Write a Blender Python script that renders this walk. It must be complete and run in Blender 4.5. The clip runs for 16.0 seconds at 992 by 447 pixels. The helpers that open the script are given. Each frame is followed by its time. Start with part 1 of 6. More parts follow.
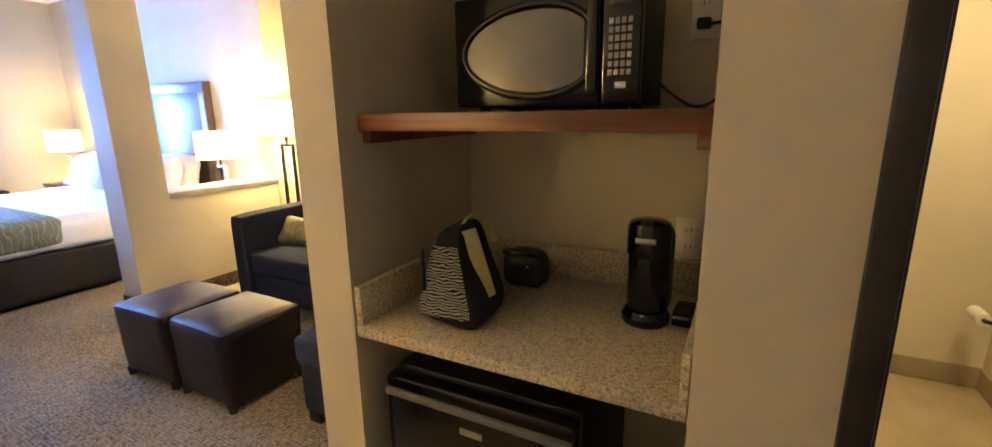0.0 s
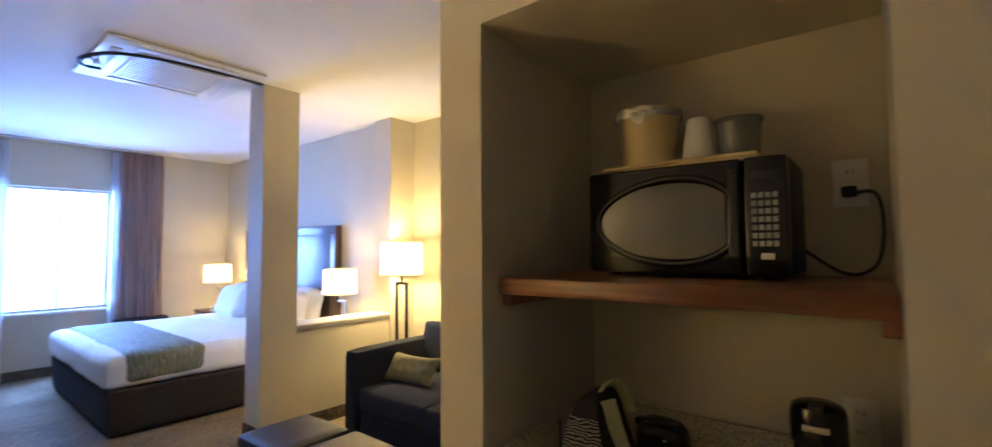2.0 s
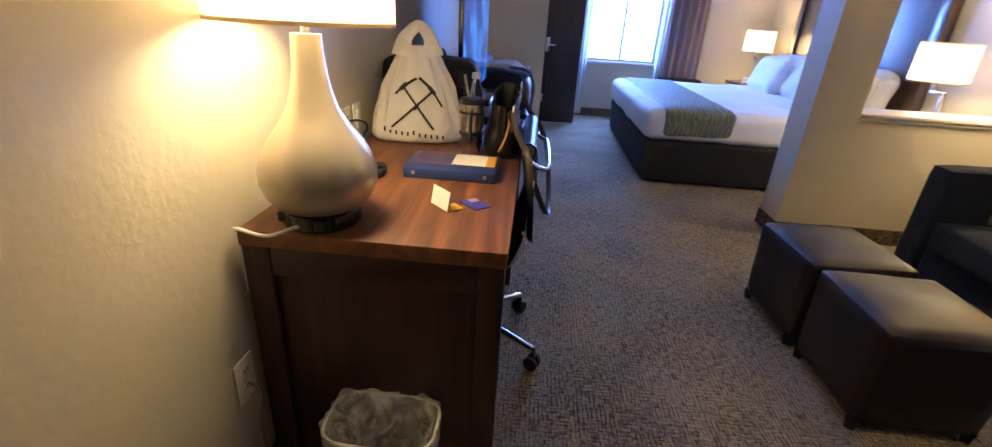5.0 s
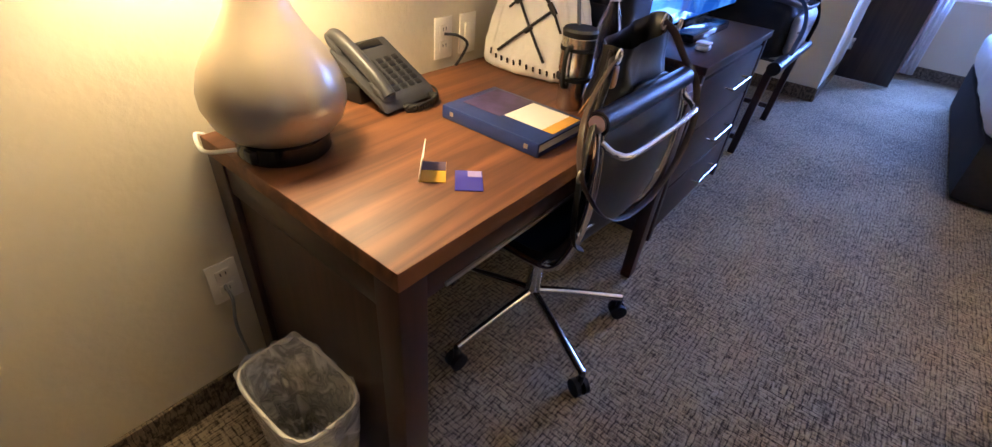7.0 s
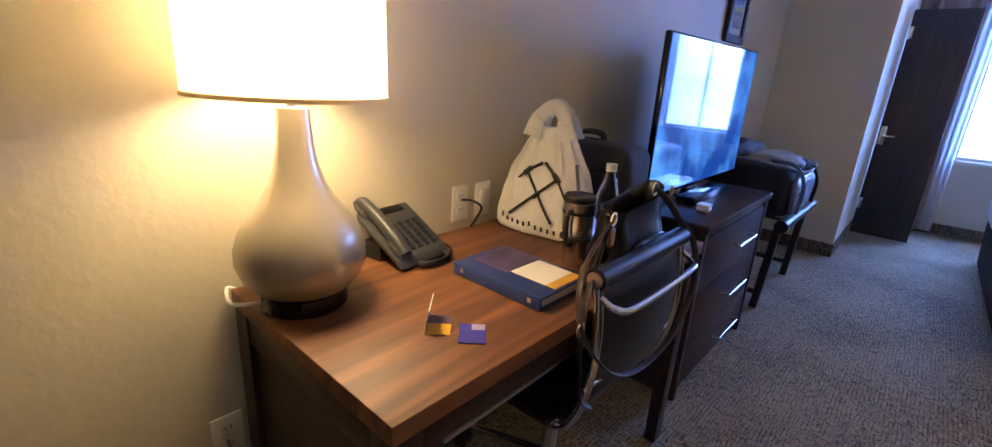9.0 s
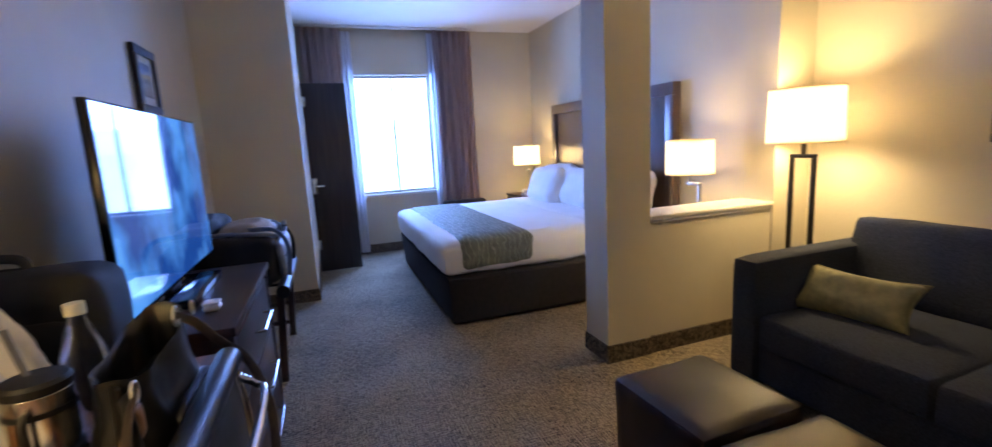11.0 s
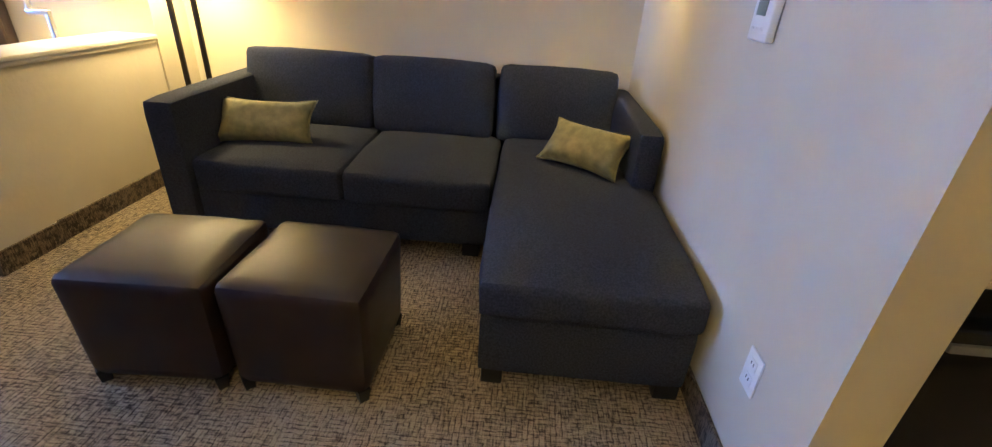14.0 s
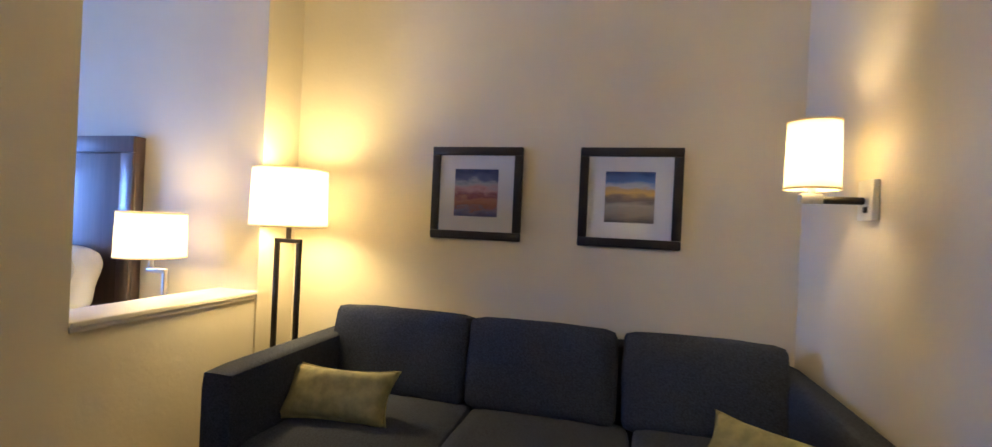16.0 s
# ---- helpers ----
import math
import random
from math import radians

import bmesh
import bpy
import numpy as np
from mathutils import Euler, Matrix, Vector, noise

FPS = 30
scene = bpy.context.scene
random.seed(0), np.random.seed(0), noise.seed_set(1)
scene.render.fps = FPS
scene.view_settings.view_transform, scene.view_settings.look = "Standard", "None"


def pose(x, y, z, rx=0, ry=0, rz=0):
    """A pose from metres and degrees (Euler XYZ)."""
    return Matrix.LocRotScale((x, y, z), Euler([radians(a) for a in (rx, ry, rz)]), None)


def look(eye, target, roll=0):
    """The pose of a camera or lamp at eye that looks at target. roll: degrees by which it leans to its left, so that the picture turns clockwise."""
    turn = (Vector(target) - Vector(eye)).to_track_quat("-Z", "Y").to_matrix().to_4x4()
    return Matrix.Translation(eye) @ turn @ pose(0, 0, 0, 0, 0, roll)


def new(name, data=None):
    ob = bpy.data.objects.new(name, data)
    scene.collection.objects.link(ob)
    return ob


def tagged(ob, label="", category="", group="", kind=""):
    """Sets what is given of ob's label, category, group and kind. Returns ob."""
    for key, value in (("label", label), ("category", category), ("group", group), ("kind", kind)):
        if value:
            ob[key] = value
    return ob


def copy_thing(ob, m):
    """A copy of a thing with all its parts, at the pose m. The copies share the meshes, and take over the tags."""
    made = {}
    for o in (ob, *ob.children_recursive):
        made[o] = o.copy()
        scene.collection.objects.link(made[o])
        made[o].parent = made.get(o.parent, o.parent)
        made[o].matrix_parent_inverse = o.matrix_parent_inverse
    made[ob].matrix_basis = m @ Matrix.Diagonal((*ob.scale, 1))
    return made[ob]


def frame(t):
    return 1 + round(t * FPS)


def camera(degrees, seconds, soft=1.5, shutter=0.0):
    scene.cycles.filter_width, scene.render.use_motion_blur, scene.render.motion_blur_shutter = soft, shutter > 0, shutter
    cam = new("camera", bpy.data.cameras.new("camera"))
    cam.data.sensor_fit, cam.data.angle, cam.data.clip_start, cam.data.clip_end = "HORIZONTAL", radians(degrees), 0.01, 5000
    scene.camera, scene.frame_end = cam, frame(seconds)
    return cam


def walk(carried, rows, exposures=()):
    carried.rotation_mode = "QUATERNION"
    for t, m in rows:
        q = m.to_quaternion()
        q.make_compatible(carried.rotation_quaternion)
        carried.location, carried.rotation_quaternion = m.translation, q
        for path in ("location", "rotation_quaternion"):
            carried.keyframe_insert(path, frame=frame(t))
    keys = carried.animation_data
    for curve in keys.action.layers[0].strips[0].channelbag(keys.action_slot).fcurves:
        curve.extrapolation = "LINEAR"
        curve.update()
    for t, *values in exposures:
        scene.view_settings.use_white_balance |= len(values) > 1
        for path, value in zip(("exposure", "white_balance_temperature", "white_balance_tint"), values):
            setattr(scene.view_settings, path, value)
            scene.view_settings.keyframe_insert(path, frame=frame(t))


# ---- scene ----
cam = camera(92.4, 16.0, soft=1.3, shutter=0.2)
PATH = [
    (0, (0.173, 0.421, 1.333), (-0.741, 2.141, 0.879), -0.9),
    (0.5, (0.151, 0.387, 1.381), (-0.662, 2.203, 1.181), -0.5),
    (1, (0.129, 0.384, 1.415), (-0.648, 2.226, 1.381), -0.6),
    (1.5, (0.115, 0.367, 1.427), (-0.743, 2.172, 1.513), -1.2),
    (2, (0.095, 0.345, 1.409), (-1.153, 1.904, 1.51), -0.4),
    (2.2, (0.084, 0.336, 1.396), (-1.37, 1.707, 1.467), -0.4),
    (2.5, (0.066, 0.33, 1.369), (-1.613, 1.418, 1.377), 0.2),
    (3, (0.039, 0.325, 1.323), (-1.833, 0.988, 1.085), -0.0),
    (3.5, (-0.026, 0.321, 1.282), (-1.911, 0.694, 0.725), -0.8),
    (4, (-0.19, 0.27, 1.263), (-2.06, 0.552, 0.612), 0.7),
    (4.5, (-0.346, 0.262, 1.235), (-2.196, 0.436, 0.495), 2.8),
    (5, (-0.507, 0.398, 1.226), (-2.333, 0.284, 0.417), 3.5),
    (5.2, (-0.575, 0.463, 1.229), (-2.375, 0.19, 0.4), 3.9),
    (7.3, (-1.096, 0.802, 1.218), (-2.344, -0.211, 0.028), 4.9),
    (7.5, (-1.101, 0.828, 1.216), (-2.323, -0.215, 0.025), 4.6),
    (8, (-1.091, 0.852, 1.228), (-2.332, -0.314, 0.178), 4.6),
    (8.2, (-1.083, 0.847, 1.24), (-2.346, -0.408, 0.329), 4.4),
    (10.3, (-1.05, 0.694, 1.264), (-2.982, 0.203, 1.102), -1.3),
    (10.5, (-1.082, 0.651, 1.269), (-3.066, 0.494, 1.076), -1.6),
    (11, (-1.28, 0.616, 1.258), (-3.141, 1.269, 0.926), -3.1),
    (11.5, (-1.364, 0.558, 1.25), (-2.835, 1.828, 0.779), -2.9),
    (12, (-1.383, 0.511, 1.232), (-2.339, 2.154, 0.613), -1.3),
    (12.5, (-1.375, 0.513, 1.213), (-1.909, 2.28, 0.442), 1.0),
    (13, (-1.365, 0.511, 1.214), (-1.623, 2.286, 0.329), 2.3),
    (13.5, (-1.378, 0.514, 1.205), (-1.459, 2.269, 0.25), 4.0),
    (14, (-1.394, 0.516, 1.208), (-1.467, 2.29, 0.287), 3.8),
    (14.5, (-1.404, 0.574, 1.225), (-1.523, 2.461, 0.573), 2.8),
    (15, (-1.414, 0.739, 1.246), (-1.599, 2.691, 0.853), 2.4),
    (15.5, (-1.444, 0.901, 1.262), (-1.745, 2.872, 1.106), 2.3),
    (16, (-1.575, 1.028, 1.237), (-2.077, 2.964, 1.235), 2.6),
]
EXPOSURE = [(0, 1.0, 6600, 9), (0.5, 0.6, 6500, 8), (1, 0.35, 6400, 7), (1.5, 0.2, 6300, 6), (2.5, 0.05, 6300, 9), (3, -0.25, 6100, 12), (3.5, -0.2, 5900, 11), (4.5, -0.15, 5850, 13), (5.2, -0.1, 5800, 15), (7.3, 0.35, 5800, 17), (8.2, 0.30, 5750, 18), (10.3, -1.35, 6600, 16), (10.5, -1.35, 6600, 16), (11, -0.4, 6400, 12), (11.5, -0.05, 6900, 13), (12, 0.1, 7500, 12), (12.5, 0.2, 7300, 11), (13, 0.35, 7000, 8), (13.5, 0.5, 6550, 4), (14, 0.45, 6300, 4), (14.5, 0.25, 6300, 5), (15, 0.05, 6500, 7), (16, -0.16, 6250, 6)]
walk(cam, [(t, look(eye, target, roll)) for t, eye, target, roll in PATH], EXPOSURE)

# ---- world and light ----
world = bpy.data.worlds.new("sky")
scene.world = world
world.use_nodes = True
wn = world.node_tree
sky = wn.nodes.new("ShaderNodeTexSky")
sky.sky_type, sky.sun_disc = "NISHITA", False
sky.sun_elevation, sky.sun_rotation = radians(40), radians(90)
wn.links.new(sky.outputs[0], wn.nodes["Background"].inputs[0])
wn.nodes["Background"].inputs[1].default_value = 0.15
sun_data = bpy.data.lights.new("sun", "SUN")
sun_data.energy, sun_data.angle, sun_data.color = 3.0, radians(0.5), (1, 0.95, 0.86)
new("sun", sun_data).matrix_world = look((20, 0, 20), (0, 0, 3))

WARM = (1.0, 0.735, 0.36)


def bulb(name, at, watts, size=0.035, colour=WARM):
    data = bpy.data.lights.new(name, "POINT")
    data.energy, data.shadow_soft_size, data.color = watts, size, colour
    new(name, data).location = at


def window_light(at, wide, high, watts, colour, fall=0.0):
    data = bpy.data.lights.new("window_daylight", "AREA")
    data.shape, data.size, data.size_y, data.energy, data.color = "RECTANGLE", wide, high, watts, colour
    new("window_daylight", data).matrix_world = look(at, (at[0] + 1, at[1], at[2] - fall))


DESK_LAMP, FLOOR_LAMP, NEAR_BEDSIDE, FAR_BEDSIDE, SCONCE = (-1.478, -0.060), (-3.234, 3.15), (-3.93, 2.98), (-6.74, 2.98), (-0.945, 2.87)
bulb("desk_lamp_bulb", (*DESK_LAMP, 1.325), 34, 0.10)
bulb("floor_lamp_bulb", (*FLOOR_LAMP, 1.315), 58, 0.10)
bulb("near_bedside_bulb", (*NEAR_BEDSIDE, 1.09), 20, 0.08)
bulb("far_bedside_bulb", (*FAR_BEDSIDE, 1.09), 20, 0.08)
bulb("sconce_bulb", (*SCONCE, 1.515), 20, 0.065)
bulb("bathroom_bulb", (1.0, 2.2, 2.05), 22, 0.08, (1.0, 0.78, 0.45))
window_light((-7.385, 1.485, 1.425), 0.905, 1.40, 84, (0.19, 0.36, 1.0))
window_light((-7.60, 1.485, 1.95), 0.90, 0.80, 55, (0.17, 0.36, 1.0), 0.80)  # skylight coming down over the sill


# ---- materials ----
def surface(name, colour, rough=0.5, metal=0.0, vary=0.12, scale=6.0, bump=0.0, fine=250.0, second=None, spec=0.5, coat=0.0, stretch=(1, 1, 1), distance=0.002):
    """A painted, woven or moulded surface: a base colour, slow blotches, fine relief."""
    m = bpy.data.materials.new(name)
    m.use_nodes = True
    t = m.node_tree
    b = t.nodes["Principled BSDF"]
    co = t.nodes.new("ShaderNodeTexCoord")
    mp = t.nodes.new("ShaderNodeMapping")
    mp.inputs["Scale"].default_value = stretch
    t.links.new(co.outputs["Object"], mp.inputs[0])
    slow = t.nodes.new("ShaderNodeTexNoise")
    slow.inputs["Scale"].default_value, slow.inputs["Detail"].default_value = scale, 5
    t.links.new(mp.outputs[0], slow.inputs["Vector"])
    ramp = t.nodes.new("ShaderNodeValToRGB")
    c2 = second or tuple(c * (1 - vary) for c in colour)
    c1 = colour if second else tuple(min(1, c * (1 + vary * 0.6)) for c in colour)
    ramp.color_ramp.elements[0].position, ramp.color_ramp.elements[1].position = 0.36, 0.64
    ramp.color_ramp.elements[0].color, ramp.color_ramp.elements[1].color = (*c2, 1), (*c1, 1)
    t.links.new(slow.outputs[0], ramp.inputs[0])
    t.links.new(ramp.outputs[0], b.inputs["Base Color"])
    b.inputs["Roughness"].default_value, b.inputs["Metallic"].default_value = rough, metal
    b.inputs["Specular IOR Level"].default_value, b.inputs["Coat Weight"].default_value = spec, coat
    if bump:
        small = t.nodes.new("ShaderNodeTexNoise")
        small.inputs["Scale"].default_value, small.inputs["Detail"].default_value = fine, 3
        t.links.new(co.outputs["Object"], small.inputs["Vector"])
        bp = t.nodes.new("ShaderNodeBump")
        bp.inputs["Strength"].default_value, bp.inputs["Distance"].default_value = bump, distance
        t.links.new(small.outputs[0], bp.inputs["Height"])
        t.links.new(bp.outputs[0], b.inputs["Normal"])
    return m


def carpet(name, light, dark, scale=1.0):
    """Loop-pile carpet tile: short tan strokes laid across and along, broken by dark rows."""
    m = bpy.data.materials.new(name)
    m.use_nodes = True
    t = m.node_tree
    b = t.nodes["Principled BSDF"]
    co = t.nodes.new("ShaderNodeTexCoord")

    def speck(size, detail=2.0, stretch=(1, 1, 1)):
        mp, nz = t.nodes.new("ShaderNodeMapping"), t.nodes.new("ShaderNodeTexNoise")
        mp.inputs["Scale"].default_value = stretch
        nz.inputs["Scale"].default_value, nz.inputs["Detail"].default_value = size / scale, detail
        t.links.new(co.outputs["Object"], mp.inputs[0])
        t.links.new(mp.outputs[0], nz.inputs["Vector"])
        return nz

    def calc(kind, a, c):
        n = t.nodes.new("ShaderNodeMath")
        n.operation = kind
        for k, v in enumerate((a, c)):
            if isinstance(v, (int, float)):
                n.inputs[k].default_value = v
            else:
                t.links.new(v, n.inputs[k])
        return n.outputs[0]

    wob = speck(38, 1)
    mixv = t.nodes.new("ShaderNodeMixRGB")
    mixv.blend_type, mixv.inputs[0].default_value = "ADD", 0.011
    t.links.new(co.outputs["Object"], mixv.inputs[1])
    t.links.new(wob.outputs[1], mixv.inputs[2])
    bricks = []
    for turn, wide, row in ((0, 0.067, 0.0150), (90, 0.053, 0.0170)):
        mp = t.nodes.new("ShaderNodeMapping")
        mp.inputs["Rotation"].default_value = (0, 0, radians(turn))
        t.links.new(mixv.outputs[0], mp.inputs[0])
        br = t.nodes.new("ShaderNodeTexBrick")
        br.offset, br.squash, br.squash_frequency = 0.37, 0.6, 3
        br.inputs["Scale"].default_value = 1.0
        br.inputs["Brick Width"].default_value, br.inputs["Row Height"].default_value = wide * scale, row * scale
        br.inputs["Mortar Size"].default_value, br.inputs["Mortar Smooth"].default_value = 0.0027 * scale, 0.8
        br.inputs["Color1"].default_value, br.inputs["Color2"].default_value, br.inputs["Mortar"].default_value = (1, 1, 1, 1), (0.62, 0.62, 0.62, 1), (0.0, 0.0, 0.0, 1)
        t.links.new(mp.outputs[0], br.inputs["Vector"])
        bricks.append(br.outputs[0])
    # which way the strokes run changes from patch to patch
    patch = t.nodes.new("ShaderNodeMixRGB")
    way = t.nodes.new("ShaderNodeValToRGB")
    way.color_ramp.elements[0].position, way.color_ramp.elements[1].position = 0.44, 0.56
    t.links.new(speck(13, 2).outputs[0], way.inputs[0])
    t.links.new(way.outputs[0], patch.inputs[0])
    t.links.new(bricks[0], patch.inputs[1])
    t.links.new(bricks[1], patch.inputs[2])
    strokes = calc("ADD", speck(30, 2, (1, 5, 1)).outputs[0], speck(30, 2, (5, 1, 1)).outputs[0])
    pile = speck(330, 2).outputs[0]
    rows = calc("MULTIPLY", patch.outputs[0], 0.23)
    high = calc("ADD", calc("ADD", rows, calc("MULTIPLY", strokes, 0.60)), calc("MULTIPLY", pile, 0.26))
    tone = calc("ADD", high, calc("MULTIPLY", speck(2.2, 4).outputs[0], 0.30))
    ramp = t.nodes.new("ShaderNodeValToRGB")
    ramp.color_ramp.elements[0].position, ramp.color_ramp.elements[1].position = 0.72, 1.0
    ramp.color_ramp.elements[0].color, ramp.color_ramp.elements[1].color = (*dark, 1), (*light, 1)
    t.links.new(calc("SUBTRACT", tone, 0.12), ramp.inputs[0])
    t.links.new(ramp.outputs[0], b.inputs["Base Color"])
    b.inputs["Roughness"].default_value, b.inputs["Specular IOR Level"].default_value = 0.95, 0.15
    bp = t.nodes.new("ShaderNodeBump")
    bp.inputs["Strength"].default_value, bp.inputs["Distance"].default_value = 0.8, 0.006
    t.links.new(high, bp.inputs["Height"])
    t.links.new(bp.outputs[0], b.inputs["Normal"])
    return m


def wood(name, light, dark, rough=0.35, along=(1.2, 22, 22), coat=0.0):
    """Stained timber or laminate with grain running along local x unless told otherwise."""
    m = bpy.data.materials.new(name)
    m.use_nodes = True
    t = m.node_tree
    b = t.nodes["Principled BSDF"]
    co = t.nodes.new("ShaderNodeTexCoord")
    mp = t.nodes.new("ShaderNodeMapping")
    mp.inputs["Scale"].default_value = along
    t.links.new(co.outputs["Object"], mp.inputs[0])
    grain = t.nodes.new("ShaderNodeTexNoise")
    grain.inputs["Scale"].default_value, grain.inputs["Detail"].default_value, grain.inputs["Distortion"].default_value = 1.4, 8, 1.2
    t.links.new(mp.outputs[0], grain.inputs["Vector"])
    ramp = t.nodes.new("ShaderNodeValToRGB")
    ramp.color_ramp.elements[0].position, ramp.color_ramp.elements[1].position = 0.35, 0.68
    ramp.color_ramp.elements[0].color, ramp.color_ramp.elements[1].color = (*dark, 1), (*light, 1)
    t.links.new(grain.outputs[0], ramp.inputs[0])
    t.links.new(ramp.outputs[0], b.inputs["Base Color"])
    b.inputs["Roughness"].default_value, b.inputs["Coat Weight"].default_value = rough, coat
    bp = t.nodes.new("ShaderNodeBump")
    bp.inputs["Strength"].default_value, bp.inputs["Distance"].default_value = 0.12, 0.001
    t.links.new(grain.outputs[0], bp.inputs["Height"])
    t.links.new(bp.outputs[0], b.inputs["Normal"])
    return m


def granite(name):
    m = surface(name, (0.42, 0.36, 0.26), 0.28, bump=0.0)
    t = m.node_tree
    b = t.nodes["Principled BSDF"]
    co = t.nodes["Texture Coordinate"]
    sp = t.nodes.new("ShaderNodeTexVoronoi")
    sp.inputs["Scale"].default_value = 240
    t.links.new(co.outputs["Object"], sp.inputs["Vector"])
    ramp = t.nodes.new("ShaderNodeValToRGB")
    ramp.color_ramp.interpolation = "LINEAR"
    e = ramp.color_ramp.elements
    e[0].position, e[0].color = 0.0, (0.26, 0.21, 0.13, 1)
    e[1].position, e[1].color = 1.0, (0.70, 0.62, 0.45, 1)
    mid = e.new(0.35)
    mid.color = (0.52, 0.44, 0.30, 1)
    sep = t.nodes.new("ShaderNodeSeparateColor")
    t.links.new(sp.outputs["Color"], sep.inputs[0])
    t.links.new(sep.outputs[0], ramp.inputs[0])
    t.links.new(ramp.outputs[0], b.inputs["Base Color"])
    return m


def shade_cloth(name, colour, through_share=0.6):
    """Lampshade linen: light passes through it and scatters."""
    m = bpy.data.materials.new(name)
    m.use_nodes = True
    t = m.node_tree
    t.nodes.remove(t.nodes["Principled BSDF"])
    d, tr, mix = t.nodes.new("ShaderNodeBsdfDiffuse"), t.nodes.new("ShaderNodeBsdfTranslucent"), t.nodes.new("ShaderNodeMixShader")
    co, weave, tint = t.nodes.new("ShaderNodeTexCoord"), t.nodes.new("ShaderNodeTexNoise"), t.nodes.new("ShaderNodeMixRGB")
    weave.inputs["Scale"].default_value = 400
    t.links.new(co.outputs["Object"], weave.inputs["Vector"])
    t.links.new(weave.outputs[0], tint.inputs[0])
    tint.inputs[1].default_value, tint.inputs[2].default_value = (*colour, 1), (*(c * 0.86 for c in colour), 1)
    t.links.new(tint.outputs[0], d.inputs[0])
    t.links.new(tint.outputs[0], tr.inputs[0])
    mix.inputs[0].default_value = through_share
    t.links.new(d.outputs[0], mix.inputs[1])
    t.links.new(tr.outputs[0], mix.inputs[2])
    t.links.new(mix.outputs[0], t.nodes["Material Output"].inputs[0])
    return m


def clear(name, colour=(1, 1, 1), rough=0.02, thin=True, opaque=0.0):
    m = bpy.data.materials.new(name)
    m.use_nodes = True
    b = m.node_tree.nodes["Principled BSDF"]
    b.inputs["Base Color"].default_value = (*colour, 1)
    b.inputs["Roughness"].default_value, b.inputs["IOR"].default_value = rough, 1.05 if thin else 1.45
    b.inputs["Transmission Weight"].default_value = 1.0 - opaque
    return m


PAINT = surface("beige_wall_paint", (0.60, 0.535, 0.40), 0.62, vary=0.05, scale=1.5, bump=0.36, fine=50, distance=0.0028)
CEIL = surface("white_ceiling_paint", (0.78, 0.75, 0.70), 0.8, vary=0.03, scale=2, bump=0.25, fine=90)
CARPET = carpet("brown_loop_carpet", (0.365, 0.29, 0.19), (0.064, 0.048, 0.035))
CARPET_BASE = carpet("carpet_base_strip", (0.20, 0.155, 0.105), (0.045, 0.035, 0.027), 0.7)
TRIMWHITE = surface("ivory_trim_paint", (0.74, 0.69, 0.58), 0.4, vary=0.04, bump=0.05, fine=40)
DARKMETAL = surface("dark_bronze_steel", (0.035, 0.030, 0.028), 0.35, 0.3, vary=0.2, scale=12, bump=0.05, fine=120)
BLACKMETAL = surface("black_brown_metal", (0.030, 0.024, 0.020), 0.4, 0.6, vary=0.2)
CHROME = surface("polished_chrome", (0.78, 0.78, 0.80), 0.12, 1.0, vary=0.06)
NICKEL = surface("brushed_nickel", (0.60, 0.58, 0.55), 0.3, 1.0, vary=0.08)
WALNUT = wood("walnut_laminate_top", (0.225, 0.086, 0.028), (0.088, 0.030, 0.011), 0.54, (0.9, 11, 11))
ESPRESSO = wood("espresso_veneer", (0.050, 0.018, 0.012), (0.024, 0.009, 0.007), 0.30)
ESPRESSO_UP = wood("espresso_veneer_upright", (0.050, 0.018, 0.012), (0.024, 0.009, 0.007), 0.40, (22, 22, 1.2))
HEADWOOD = wood("glossy_headboard_veneer", (0.085, 0.036, 0.022), (0.035, 0.014, 0.010), 0.28, (22, 22, 1.2), 1.0)
HEADWOOD.node_tree.nodes["Principled BSDF"].inputs["Coat Roughness"].default_value = 0.28
HEADWOOD.node_tree.nodes["Principled BSDF"].inputs["Coat IOR"].default_value = 1.8
SHELFWOOD = wood("cherry_shelf_wood", (0.26, 0.105, 0.045), (0.11, 0.038, 0.018), 0.3)
DOORWOOD = wood("dark_door_veneer", (0.040, 0.026, 0.024), (0.018, 0.012, 0.012), 0.4, (22, 22, 1.0))
LEATHER = surface("brown_faux_leather", (0.018, 0.0085, 0.0065), 0.40, spec=0.45, vary=0.2, scale=5, bump=0.22, fine=380, distance=0.0012)
TWEED = surface("charcoal_tweed", (0.034, 0.039, 0.056), 0.95, vary=0.35, scale=160, bump=0.5, fine=650, spec=0.2)
OLIVE = surface("olive_velvet", (0.235, 0.205, 0.085), 0.75, vary=0.22, scale=26, bump=0.4, fine=420)
LINEN = surface("white_bed_linen", (0.80, 0.80, 0.80), 0.85, vary=0.03, scale=4, bump=0.25, fine=16, distance=0.012)
RUNNER = surface("grey_green_bed_runner", (0.165, 0.180, 0.130), 0.7, vary=0.25, scale=14, bump=0.3, fine=200)
rt = RUNNER.node_tree
vein, vein_ramp, vein_mix = rt.nodes.new("ShaderNodeTexWave"), rt.nodes.new("ShaderNodeValToRGB"), rt.nodes.new("ShaderNodeMixRGB")
vein.bands_direction = "Y"
vein.inputs["Scale"].default_value, vein.inputs["Distortion"].default_value, vein.inputs["Detail"].default_value, vein.inputs["Detail Scale"].default_value = 8.0, 7.0, 2.0, 1.4
vein_ramp.color_ramp.elements[0].position, vein_ramp.color_ramp.elements[1].position = 0.90, 0.99
rt.links.new(rt.nodes["Texture Coordinate"].outputs["Object"], vein.inputs["Vector"])
